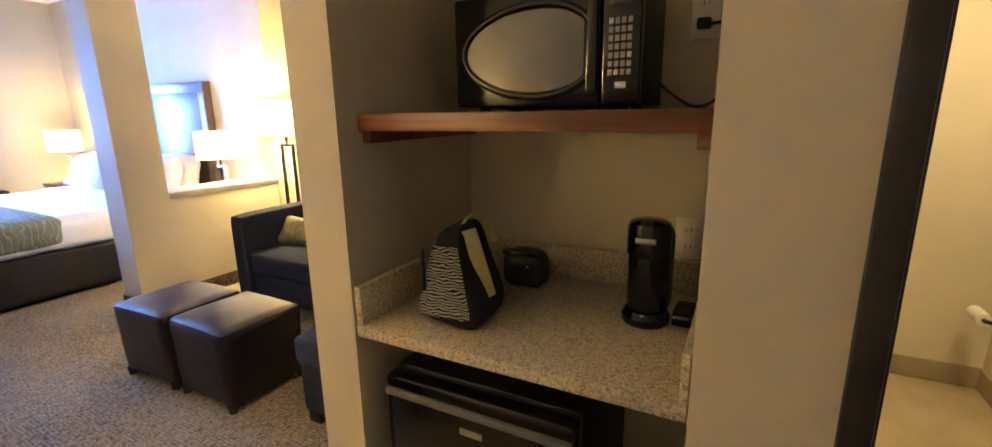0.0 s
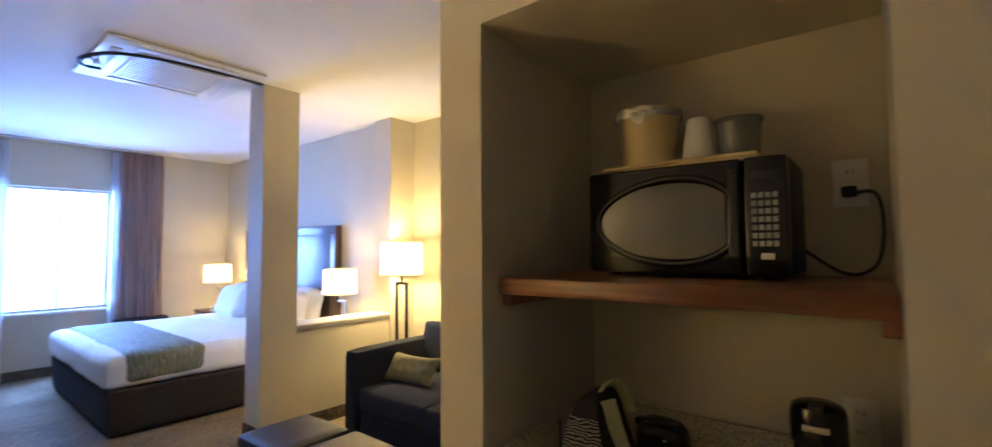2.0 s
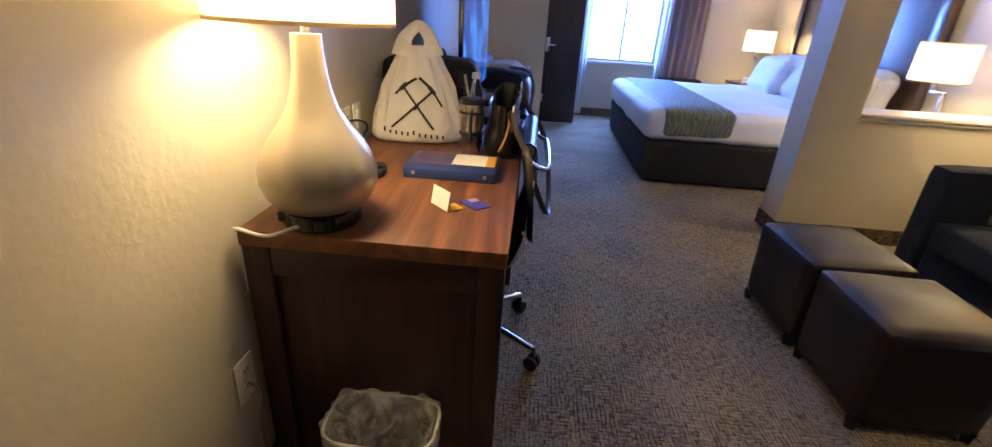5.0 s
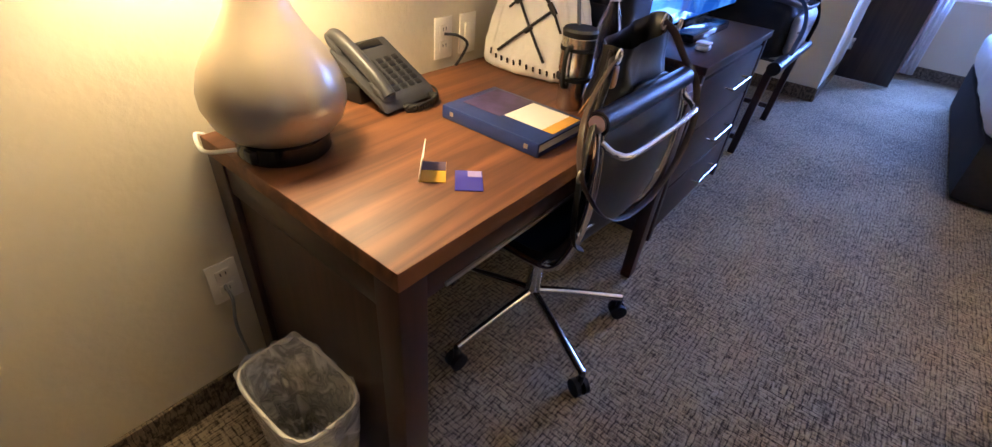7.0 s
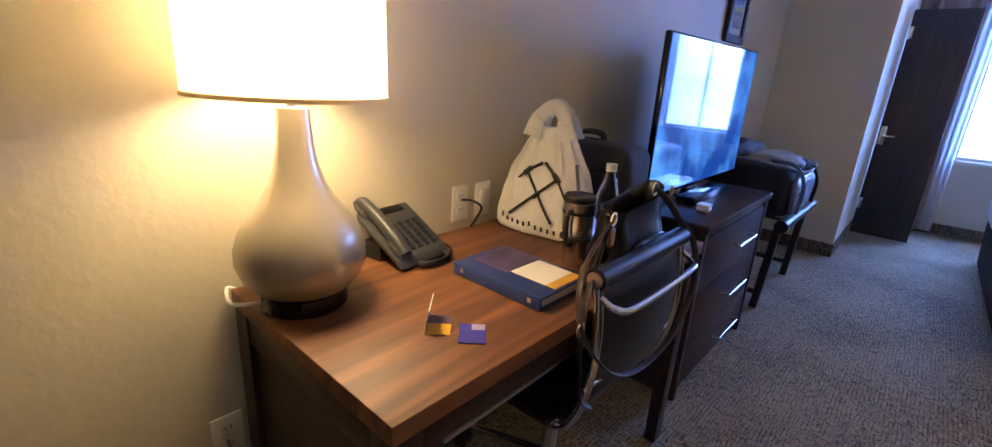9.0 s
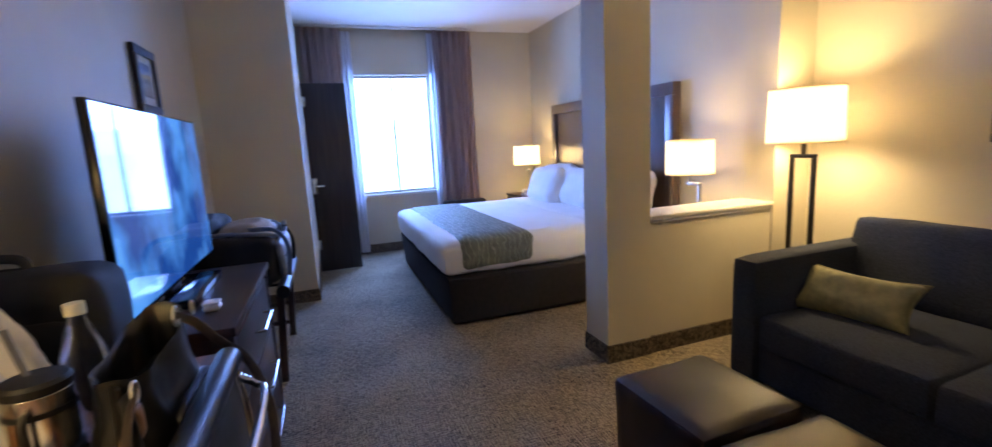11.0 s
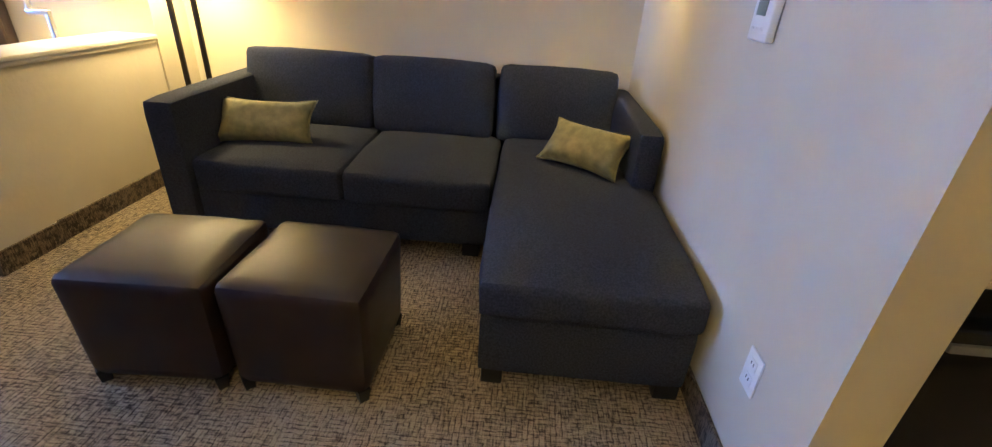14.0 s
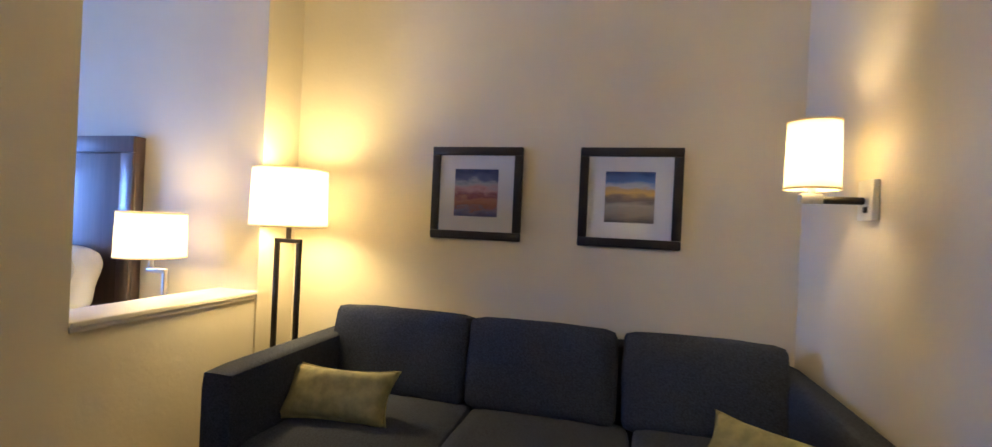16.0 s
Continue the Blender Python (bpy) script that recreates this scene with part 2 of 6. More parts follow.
rt.links.new(vein.outputs[1], vein_ramp.inputs[0])
rt.links.new(vein_ramp.outputs[0], vein_mix.inputs[0])
rt.links.new(rt.nodes["Principled BSDF"].inputs["Base Color"].links[0].from_socket, vein_mix.inputs[1])
vein_mix.inputs[2].default_value = (0.31, 0.32, 0.25, 1)
rt.links.new(vein_mix.outputs[0], rt.nodes["Principled BSDF"].inputs["Base Color"])
BEDSKIRT = surface("dark_brown_bed_skirt", (0.016, 0.012, 0.012), 0.9, vary=0.2, scale=30, bump=0.3, fine=300)
DRAPE = shade_cloth("mauve_taupe_drape", (0.62, 0.49, 0.45), 0.36)
SHEER = shade_cloth("white_sheer_voile", (0.80, 0.82, 0.86), 0.75)
SHADE = shade_cloth("ivory_lampshade_linen", (0.96, 0.93, 0.86), 0.72)
SHADE_TRIM = shade_cloth("shade_rim_cloth", (0.72, 0.60, 0.42), 0.35)
PEARL = surface("pearl_champagne_glaze", (0.47, 0.40, 0.29), 0.28, 0.45, vary=0.06, scale=3, coat=0.4)
GRANITE = granite("speckled_granite")
BLACKGLOSS = surface("glossy_black_plastic", (0.005, 0.005, 0.006), 0.14, vary=0.15, coat=0.1)
BLACKMATT = surface("matt_black_plastic", (0.008, 0.008, 0.009), 0.5, vary=0.2, bump=0.1, fine=400)
BLACKLEATHER = surface("black_leather", (0.009, 0.009, 0.010), 0.30, vary=0.25, scale=20, bump=0.4, fine=240, distance=0.0015)
WHITEPLASTIC = surface("white_plastic", (0.78, 0.77, 0.73), 0.35, vary=0.03)
IVORY = surface("ivory_plastic", (0.80, 0.76, 0.66), 0.35, vary=0.03)
GREYPLASTIC = surface("grey_plastic", (0.16, 0.16, 0.17), 0.4, vary=0.1)
MATBOARD = surface("cream_mat_board", (0.74, 0.71, 0.64), 0.85, vary=0.03, bump=0.05, fine=500)
GLASS = clear("window_glass")
SCREEN = surface("dark_display_glass", (0.010, 0.011, 0.013), 0.06, vary=0.1, coat=0.5)
TVSCREEN = surface("tv_screen_reflection_glow", (0.012, 0.013, 0.016), 0.05, vary=0.1, coat=0.5)
# Blue emission stands in for the window's reflection, and a dim picture.
tn = TVSCREEN.node_tree
tn_noise, tn_ramp = tn.nodes.new("ShaderNodeTexNoise"), tn.nodes.new("ShaderNodeValToRGB")
tn_noise.inputs["Scale"].default_value, tn_noise.inputs["Detail"].default_value = 3.2, 5
tn_ramp.color_ramp.elements[0].color, tn_ramp.color_ramp.elements[1].color = (0.012, 0.07, 0.34, 1), (0.10, 0.36, 0.95, 1)
tn.links.new(tn.nodes["Texture Coordinate"].outputs["Object"], tn_noise.inputs["Vector"])
tn_ramp.color_ramp.elements[0].position, tn_ramp.color_ramp.elements[1].position = 0.42, 0.62
tn.links.new(tn_noise.outputs[0], tn_ramp.inputs[0])
tn.links.new(tn_ramp.outputs[0], tn.nodes["Principled BSDF"].inputs["Emission Color"])
tn.nodes["Principled BSDF"].inputs["Emission Strength"].default_value = 1.4


# ---- mesh helpers ----
def box(bm, x0, x1, y0, y1, z0, z1, bevel=0.0, seg=2):
    made = bmesh.ops.create_cube(bm, size=1.0)["verts"]
    for v in made:
        v.co = ((x0 + x1) / 2 + v.co.x * abs(x1 - x0), (y0 + y1) / 2 + v.co.y * abs(y1 - y0), (z0 + z1) / 2 + v.co.z * abs(z1 - z0))
    if bevel:
        edges = list({e for v in made for e in v.link_edges})
        bevel = min(bevel, 0.45 * min(abs(x1 - x0), abs(y1 - y0), abs(z1 - z0)))
        bmesh.ops.bevel(bm, geom=edges, offset=bevel, segments=seg, affect="EDGES", profile=0.5)
    return bm


def boxed(*a, **k):
    return box(bmesh.new(), *a, **k)


def soft_box(bm, x0, x1, y0, y1, z0, z1, r=0.04, bulge=0.0, cuts=9, lump=0.0, seed=0):
    """A padded block: rounded corners, faces swelling by bulge, uneven by lump."""
    made = bmesh.ops.create_cube(bm, size=2.0)["verts"]
    es = list({e for v in made for e in v.link_edges})
    bmesh.ops.subdivide_edges(bm, edges=es, cuts=cuts, use_grid_fill=True)
    made = bm.verts[:]
    c = Vector(((x0 + x1) / 2, (y0 + y1) / 2, (z0 + z1) / 2))
    h = Vector((abs(x1 - x0) / 2, abs(y1 - y0) / 2, abs(z1 - z0) / 2))
    r = min(r, *h)
    for v in made:
        u = v.co.copy()
        p = Vector((u.x * h.x, u.y * h.y, u.z * h.z))
        core = Vector([max(-(h[i] - r), min(h[i] - r, p[i])) for i in range(3)])
        off = p - core
        if off.length > 1e-6:
            p = core + off.normalized() * r
        if bulge:
            for i in range(3):
                j, k = (i + 1) % 3, (i + 2) % 3
                if abs(u[i]) > 0.999:
                    p[i] += math.copysign(bulge * (1 - u[j] ** 2) * (1 - u[k] ** 2), u[i])
        if lump:
            n = noise.noise_vector((p + c) * 7 + Vector((seed, seed * 2, 0)))
            p += n * lump
        v.co = c + p
    return bm


def pole(bm, a, b, r, r2=None, n=16, caps=True):
    a, b = Vector(a), Vector(b)
    d = b - a
    n = n if n == 4 else max(n, 14)
    m = Matrix.Translation((a + b) / 2) @ d.to_track_quat("Z", "Y").to_matrix().to_4x4()
    bmesh.ops.create_cone(bm, cap_ends=caps, segments=n, radius1=r, radius2=r if r2 is None else r2, depth=d.length, matrix=m)
    return bm


def lathe(bm, profile, at=(0, 0, 0), n=40):
    """Turns (radius, height) pairs about the vertical through at."""
    rings = []
    for r, z in profile:
        rings.append([bm.verts.new((at[0] + r * math.cos(2 * math.pi * i / n), at[1] + r * math.sin(2 * math.pi * i / n), at[2] + z)) for i in range(n)])
    for a, b in zip(rings, rings[1:]):
        for i in range(n):
            bm.faces.new((a[i], a[(i + 1) % n], b[(i + 1) % n], b[i]))
    for ring, r, flip in ((rings[0], profile[0][0], True), (rings[-1], profile[-1][0], False)):
        if r > 1e-4 and r < 0.02:
            bm.faces.new(ring[::-1] if flip else ring)
    return bm


def smooth_line(points, steps=8):
    """A Catmull-Rom line through points."""
    p = [Vector(q) for q in points]
    p = [p[0] * 2 - p[1], *p, p[-1] * 2 - p[-2]]
    out = []
    for i in range(1, len(p) - 2):
        for s in range(steps):
            u = s / steps
            out.append(0.5 * ((2 * p[i]) + (p[i + 1] - p[i - 1]) * u + (2 * p[i - 1] - 5 * p[i] + 4 * p[i + 1] - p[i + 2]) * u * u + (3 * p[i] - p[i - 1] - 3 * p[i + 1] + p[i + 2]) * u ** 3))
    return out + [p[-2]]


def tube(bm, points, r, n=8, curve=True, flat=1.0):
    """A cable, strap or bent rod along points; flat under 1 makes it a strap."""
    n = max(n, 14)
    pts = smooth_line(points) if curve else [Vector(p) for p in points]
    rings = []
    side = None
    for i, p in enumerate(pts):
        d = (pts[min(i + 1, len(pts) - 1)] - pts[max(i - 1, 0)]).normalized()
        if side is None:
            side = d.orthogonal().normalized()
        side = (side - d * side.dot(d)).normalized()
        up = d.cross(side)
        rings.append([bm.verts.new(p + (side * math.cos(2 * math.pi * k / n) + up * math.sin(2 * math.pi * k / n) * flat) * r) for k in range(n)])
    for a, b in zip(rings, rings[1:]):
        for k in range(n):
            bm.faces.new((a[k], a[(k + 1) % n], b[(k + 1) % n], b[k]))
    bm.faces.new(rings[0][::-1])
    bm.faces.new(rings[-1])
    return bm


def mesh_object(name, bm, material, sharp=28):
    bmesh.ops.recalc_face_normals(bm, faces=bm.faces)
    me = bpy.data.meshes.new(name)
    bm.to_mesh(me)
    bm.free()
    me.materials.append(material)
    me.polygons.foreach_set("use_smooth", [True] * len(me.polygons))
    me.set_sharp_from_angle(angle=radians(sharp))
    return new(name, me)


def thing(name, at, label, category, group="", rz=0.0):
    ob = new(name)
    ob.empty_display_size = 0.05
    ob.location, ob.rotation_euler = at, (0, 0, radians(rz))
    return tagged(ob, label, category, group)


def part(name, bm, material, parent, label="", local=False, sharp=28):
    """Links bm as one mesh under a thing or a part. Its numbers are the world's, or, when local, the thing's own."""
    root = parent.parent or parent
    if not local:
        bmesh.ops.translate(bm, verts=bm.verts, vec=-Vector(root.location))
    ob = mesh_object(name, bm, material, sharp)
    ob.parent = parent
    return tagged(ob, label)


def single(name, bm, material, label, category, group="", sharp=28):
    """A thing that is one mesh, with its origin at the middle of its base."""
    xs, ys, zs = zip(*(v.co for v in bm.verts))
    base = Vector(((min(xs) + max(xs)) / 2, (min(ys) + max(ys)) / 2, min(zs)))
    bmesh.ops.translate(bm, verts=bm.verts, vec=-base)
    ob = mesh_object(name, bm, material, sharp)
    ob.location = base
    return tagged(ob, label, category, group)


def built(name, bm, material, label="", parent=None, sharp=28):
    ob = mesh_object(name, bm, material, sharp)
    ob.parent = parent
    return tagged(ob, label, kind="structure") if parent is None else ob


# ---- the rooms ----
CEILING = 2.65
DESK_WALL, SOFA_WALL, BED_WALL, NICHE_FRONT, NICHE_BACK = -0.237, 3.49, 3.30, 1.20, 1.765
ALCOVE, WINDOW_WALL, END_WALL = -0.77, -7.25, 3.0

built("floor", boxed(-7.5, 3.2, -0.5, 3.8, -0.12, 0.0), CARPET, "brown and tan crosshatched loop carpet")
built("ceiling", boxed(-7.5, 3.2, -0.5, 3.8, CEILING, CEILING + 0.12), CEIL, "plain white painted ceiling")
built("wall_desk", boxed(-5.55, END_WALL, DESK_WALL - 0.12, DESK_WALL, 0, CEILING), PAINT, "beige textured wall behind the desk")
built("wall_jog", boxed(-7.25, -5.55, DESK_WALL - 0.12, 0.461, 0, CEILING), PAINT, "beige wall block beside the closet door")
built("wall_entry", boxed(END_WALL, END_WALL + 0.12, -0.35, 1.32, 0, CEILING), PAINT, "plain beige entry wall")
built("wall_bed", boxed(-7.25, -3.69, BED_WALL, BED_WALL + 0.31, 0, CEILING), PAINT, "beige wall behind the bed")
built("pilaster", boxed(-3.69, -3.456, 3.2, 3.61, 0, CEILING), PAINT, "beige pilaster at the end of the half wall")
built("wall_sofa", boxed(-3.456, -0.70, SOFA_WALL, SOFA_WALL + 0.12, 0, CEILING), PAINT, "beige wall behind the sofa")
built("wall_alcove", boxed(ALCOVE, -0.633, NICHE_FRONT, SOFA_WALL, 0, CEILING), PAINT, "beige partition between sofa alcove and kitchenette niche")
built("wall_niche_back", boxed(-0.633, 0.122, NICHE_BACK, NICHE_BACK + 0.1, 0, CEILING), PAINT, "beige back of the kitchenette niche")
built("wall_niche_header", boxed(-0.633, 0.122, NICHE_FRONT, NICHE_BACK, 1.949, CEILING), PAINT, "beige soffit over the kitchenette niche")
built("wall_niche_side", boxed(0.122, 0.33, NICHE_FRONT, NICHE_BACK + 0.1, 0, CEILING), PAINT, "beige wall between niche and bathroom door")
built("wall_over_bathroom_door", boxed(0.33, 1.27, NICHE_FRONT, 1.32, 2.09, CEILING), PAINT, "beige wall over the bathroom door")
built("wall_hall", boxed(1.27, END_WALL, NICHE_FRONT, 1.32, 0, CEILING), PAINT, "plain beige hall wall")
built("wall_bathroom_back", boxed(0.2, 2.6, 3.3, 3.42, 0, CEILING), PAINT, "warm beige bathroom wall")
built("wall_bathroom_side", boxed(1.25, 1.37, 2.75, 3.3, 0, CEILING), PAINT, "beige bathroom wall with the paper holder")
built("wall_bathroom_far", boxed(2.4, 2.52, 1.32, 3.3, 0, CEILING), PAINT, "plain beige bathroom wall")
built("wall_bathroom_near", boxed(0.16, 0.26, NICHE_BACK + 0.1, 3.3, 0, CEILING), PAINT, "plain beige bathroom wall")
built("bathroom_ceiling", boxed(0.26, 2.4, 1.32, 3.3, 2.25, 2.35), CEIL, "white bathroom ceiling")
built("bathroom_floor", boxed(0.26, 2.4, 1.25, 3.3, 0, 0.008), surface("bathroom_floor_tile", (0.42, 0.34, 0.22), 0.35, vary=0.12, scale=5), "tan bathroom floor")

# window wall with its opening
WY0, WY1, WZ0, WZ1 = 1.03, 1.94, 0.72, 2.13
wall_w = bmesh.new()
for a, b, c, d in ((0.0, WY0, 0, CEILING), (WY1, 3.6, 0, CEILING), (WY0, WY1, 0, WZ0), (WY0, WY1, WZ1, CEILING)):
    box(wall_w, WINDOW_WALL - 0.16, WINDOW_WALL, a, b, c, d)
built("wall_window", wall_w, PAINT, "beige wall around the window")
window = built("window_1", boxed(-7.36, -7.235, WY0 - 0.02, WY1 + 0.02, WZ0 - 0.035, WZ0 - 0.003, 0.005), TRIMWHITE, "bright sliding window with a slim white frame")
wf = bmesh.new()
for a, b, c, d in ((WY0, WY0 + 0.03, WZ0, WZ1), (WY1 - 0.03, WY1, WZ0, WZ1), (WY0 + 0.03, WY1 - 0.03, WZ0, WZ0 + 0.03), (WY0 + 0.03, WY1 - 0.03, WZ1 - 0.03, WZ1)):
    box(wf, -7.37, -7.32, a, b, c, d, 0.004)
built("window_frame", wf, TRIMWHITE, parent=window)
built("window_mullion", boxed(-7.36, -7.33, 1.47, 1.50, WZ0 + 0.03, WZ1 - 0.03, 0.003), TRIMWHITE, parent=window)
for a, b in ((WY0 + 0.03, 1.47), (1.50, WY1 - 0.03)):
    pane = built("pane", boxed(-7.35, -7.346, a, b, WZ0 + 0.03, WZ1 - 0.03), GLASS, parent=window)
    pane.visible_shadow = False

# column, half wall and its ledge
built("column", boxed(-3.69, -3.456, 2.01, 2.29, 0, CEILING), PAINT, "beige square column at the end of the half wall")
built("half_wall", boxed(-3.68, -3.468, 2.29, 3.2, 0, 0.774), PAINT, "beige half wall between bed and sofa")
ledge = bmesh.new()
box(ledge, -3.70, -3.446, 2.293, 3.197, 0.791, 0.814, 0.006, 3)
box(ledge, -3.69, -3.456, 2.295, 3.195, 0.771, 0.791, 0.004, 2)
built("half_wall_ledge", ledge, TRIMWHITE, "ivory painted ledge on the half wall")

# carpet base strips along the walls
bases = (
    ("baseboard_desk", -5.55, 3.0, DESK_WALL, DESK_WALL + 0.011), ("baseboard_jog", -5.55, -5.539, DESK_WALL + 0.011, 0.472), ("baseboard_jog_side", -7.25, -5.55, 0.461, 0.472),
    ("baseboard_sofa", -3.445, -0.781, SOFA_WALL - 0.011, SOFA_WALL), ("baseboard_alcove", -0.781, ALCOVE, 1.189, SOFA_WALL - 0.011), ("baseboard_partition_end", -0.77, -0.633, 1.189, 1.20),
    ("baseboard_half_wall", -3.468, -3.457, 2.29, 3.2), ("baseboard_column_face", -3.456, -3.445, 1.999, 2.29), ("baseboard_column_end", -3.69, -3.456, 1.999, 2.01),
    ("baseboard_column_back", -3.701, -3.69, 1.999, 2.29), ("baseboard_pilaster", -3.456, -3.445, 3.2, SOFA_WALL), ("baseboard_bed", -7.25, -3.69, BED_WALL - 0.011, BED_WALL),
    ("baseboard_window", -7.25, -7.239, 0.472, 3.289), ("baseboard_hall", 0.122, 0.325, 1.189, 1.2),
)
for n, a, b, c, d in bases:
    built(n, boxed(a, b, c, d, 0.0, 0.105, 0.003, 1), CARPET_BASE, "dark carpet strip along the foot of the wall")

built("baseboard_bathroom", boxed(0.26, 1.25, 3.288, 3.3, 0.008, 0.115, 0.003, 1), surface("tan_tile_base", (0.34, 0.27, 0.17), 0.35, vary=0.12), "tan tile base in the bathroom")
built("baseboard_bathroom_side", boxed(1.238, 1.25, 2.75, 3.288, 0.008, 0.115, 0.003, 1), surface("tan_tile_base_side", (0.34, 0.27, 0.17), 0.35, vary=0.12), "tan tile base in the bathroom")

# bathroom door frame: dark steel with a stop and a hinge leaf
jamb = bmesh.new()
for x0, x1 in ((0.326, 0.366), (1.234, 1.274)):
    box(jamb, x0, x1, 1.185, 1.335, 0, 2.06, 0.003)
box(jamb, 0.326, 1.274, 1.185, 1.335, 2.06, 2.10, 0.003)
for x0, x1 in ((0.366, 0.380), (1.220, 1.234)):
    box(jamb, x0, x1, 1.225, 1.285, 0, 2.06, 0.003)
frame_b = built("door_frame_bathroom", jamb, DARKMETAL, "dark bronze steel door frame")
for z in (1.72, 0.95, 0.25):
    built("hinge_leaf", boxed(0.380, 0.383, 1.236, 1.274, z, z + 0.1, 0.002), NICKEL, parent=frame_b)
    for dz in (0.03, 0.07):
        built("screw", pole(bmesh.new(), (0.382, 1.256, z + dz), (0.3845, 1.256, z + dz), 0.004, n=10), CHROME, parent=frame_b)

# outside, far below the window
built("ground", boxed(-900, -7.6, -700, 700, -8.2, -8.0), surface("dry_ground", (0.30, 0.26, 0.18), 0.9, vary=0.3, scale=0.05), "pale dry ground far below the window")
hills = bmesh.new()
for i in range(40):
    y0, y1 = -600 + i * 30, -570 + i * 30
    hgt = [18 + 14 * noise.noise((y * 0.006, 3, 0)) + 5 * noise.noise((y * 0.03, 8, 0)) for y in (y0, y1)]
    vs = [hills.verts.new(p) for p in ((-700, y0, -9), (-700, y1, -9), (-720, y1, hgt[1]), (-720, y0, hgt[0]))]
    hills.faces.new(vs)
# The blue-grey colour carries the distance haze; the air itself is clear.
built("backdrop", hills, surface("hills_haze_tint", (0.20, 0.24, 0.25), 1.0, vary=0.2, scale=0.02), "line of distant hills with haze painted into their colour")


# ---- sofa alcove ----
def sofa():
    s = thing("sectional_sofa", (-1.9, 2.9, 0), "charcoal tweed sectional sofa with a chaise, against the wall", "sofa")
    part("base", soft_box(bmesh.new(), -2.90, -1.49, 2.465, 3.42, 0.06, 0.25, 0.02, cuts=6), TWEED, s)
    part("arm", soft_box(bmesh.new(), -3.02, -2.875, 2.425, 3.44, 0.045, 0.66, 0.030, 0.005), TWEED, s)
    part("arm", soft_box(bmesh.new(), -0.905, -0.785, 2.47, 3.44, 0.25, 0.668, 0.034, 0.008), TWEED, s)
    part("back_frame", soft_box(bmesh.new(), -2.88, -0.90, 3.28, 3.45, 0.06, 0.70, 0.025, cuts=6), TWEED, s)
    for x0, x1, seed in ((-2.87, -2.19, 1), (-2.185, -1.505, 2)):
        c = part("seat_cushion", soft_box(bmesh.new(), x0, x1, 2.435, 3.16, 0.24, 0.408, 0.035, 0.012, 10, 0.004, seed), TWEED, s)
        part("piping", tube(bmesh.new(), [(x0 + 0.02, 2.439, 0.265), (x1 - 0.02, 2.439, 0.265)], 0.004, 6, False), TWEED, c)
    part("chaise_base", soft_box(bmesh.new(), -1.478, -0.80, 1.675, 3.30, 0.055, 0.29, 0.02, cuts=6), TWEED, s)
    ch = part("chaise_cushion", soft_box(bmesh.new(), -1.485, -0.795, 1.655, 3.16, 0.28, 0.425, 0.035, 0.010, 12, 0.004, 5), TWEED, s)
    part("piping", tube(bmesh.new(), [(-1.45, 1.662, 0.295), (-0.83, 1.662, 0.295)], 0.004, 6, False), TWEED, ch)
    for x0, x1, seed in ((-2.93, -2.235, 3), (-2.225, -1.56, 4), (-1.53, -0.90, 6)):
        bm = soft_box(bmesh.new(), x0, x1, -0.09, 0.09, 0.0, 0.405, 0.032, 0.008, 12, 0.005, seed)
        bmesh.ops.rotate(bm, verts=bm.verts, cent=(0, 0, 0), matrix=Matrix.Rotation(radians(-11), 3, "X"))
        bmesh.ops.translate(bm, verts=bm.verts, vec=(0, 3.15, 0.385))
        part("back_cushion", bm, TWEED, s)
    for x, y in ((-2.93, 2.47), (-1.60, 2.51), (-1.44, 1.72), (-0.86, 1.72), (-2.93, 3.35), (-0.86, 3.3), (-1.44, 3.3)):
        part("foot", boxed(x - 0.03 if x != -1.44 else x - 0.02, x + 0.05, y - 0.035, y + 0.045, 0, 0.062, 0.004), BLACKMATT, s, "black block foot")


sofa()


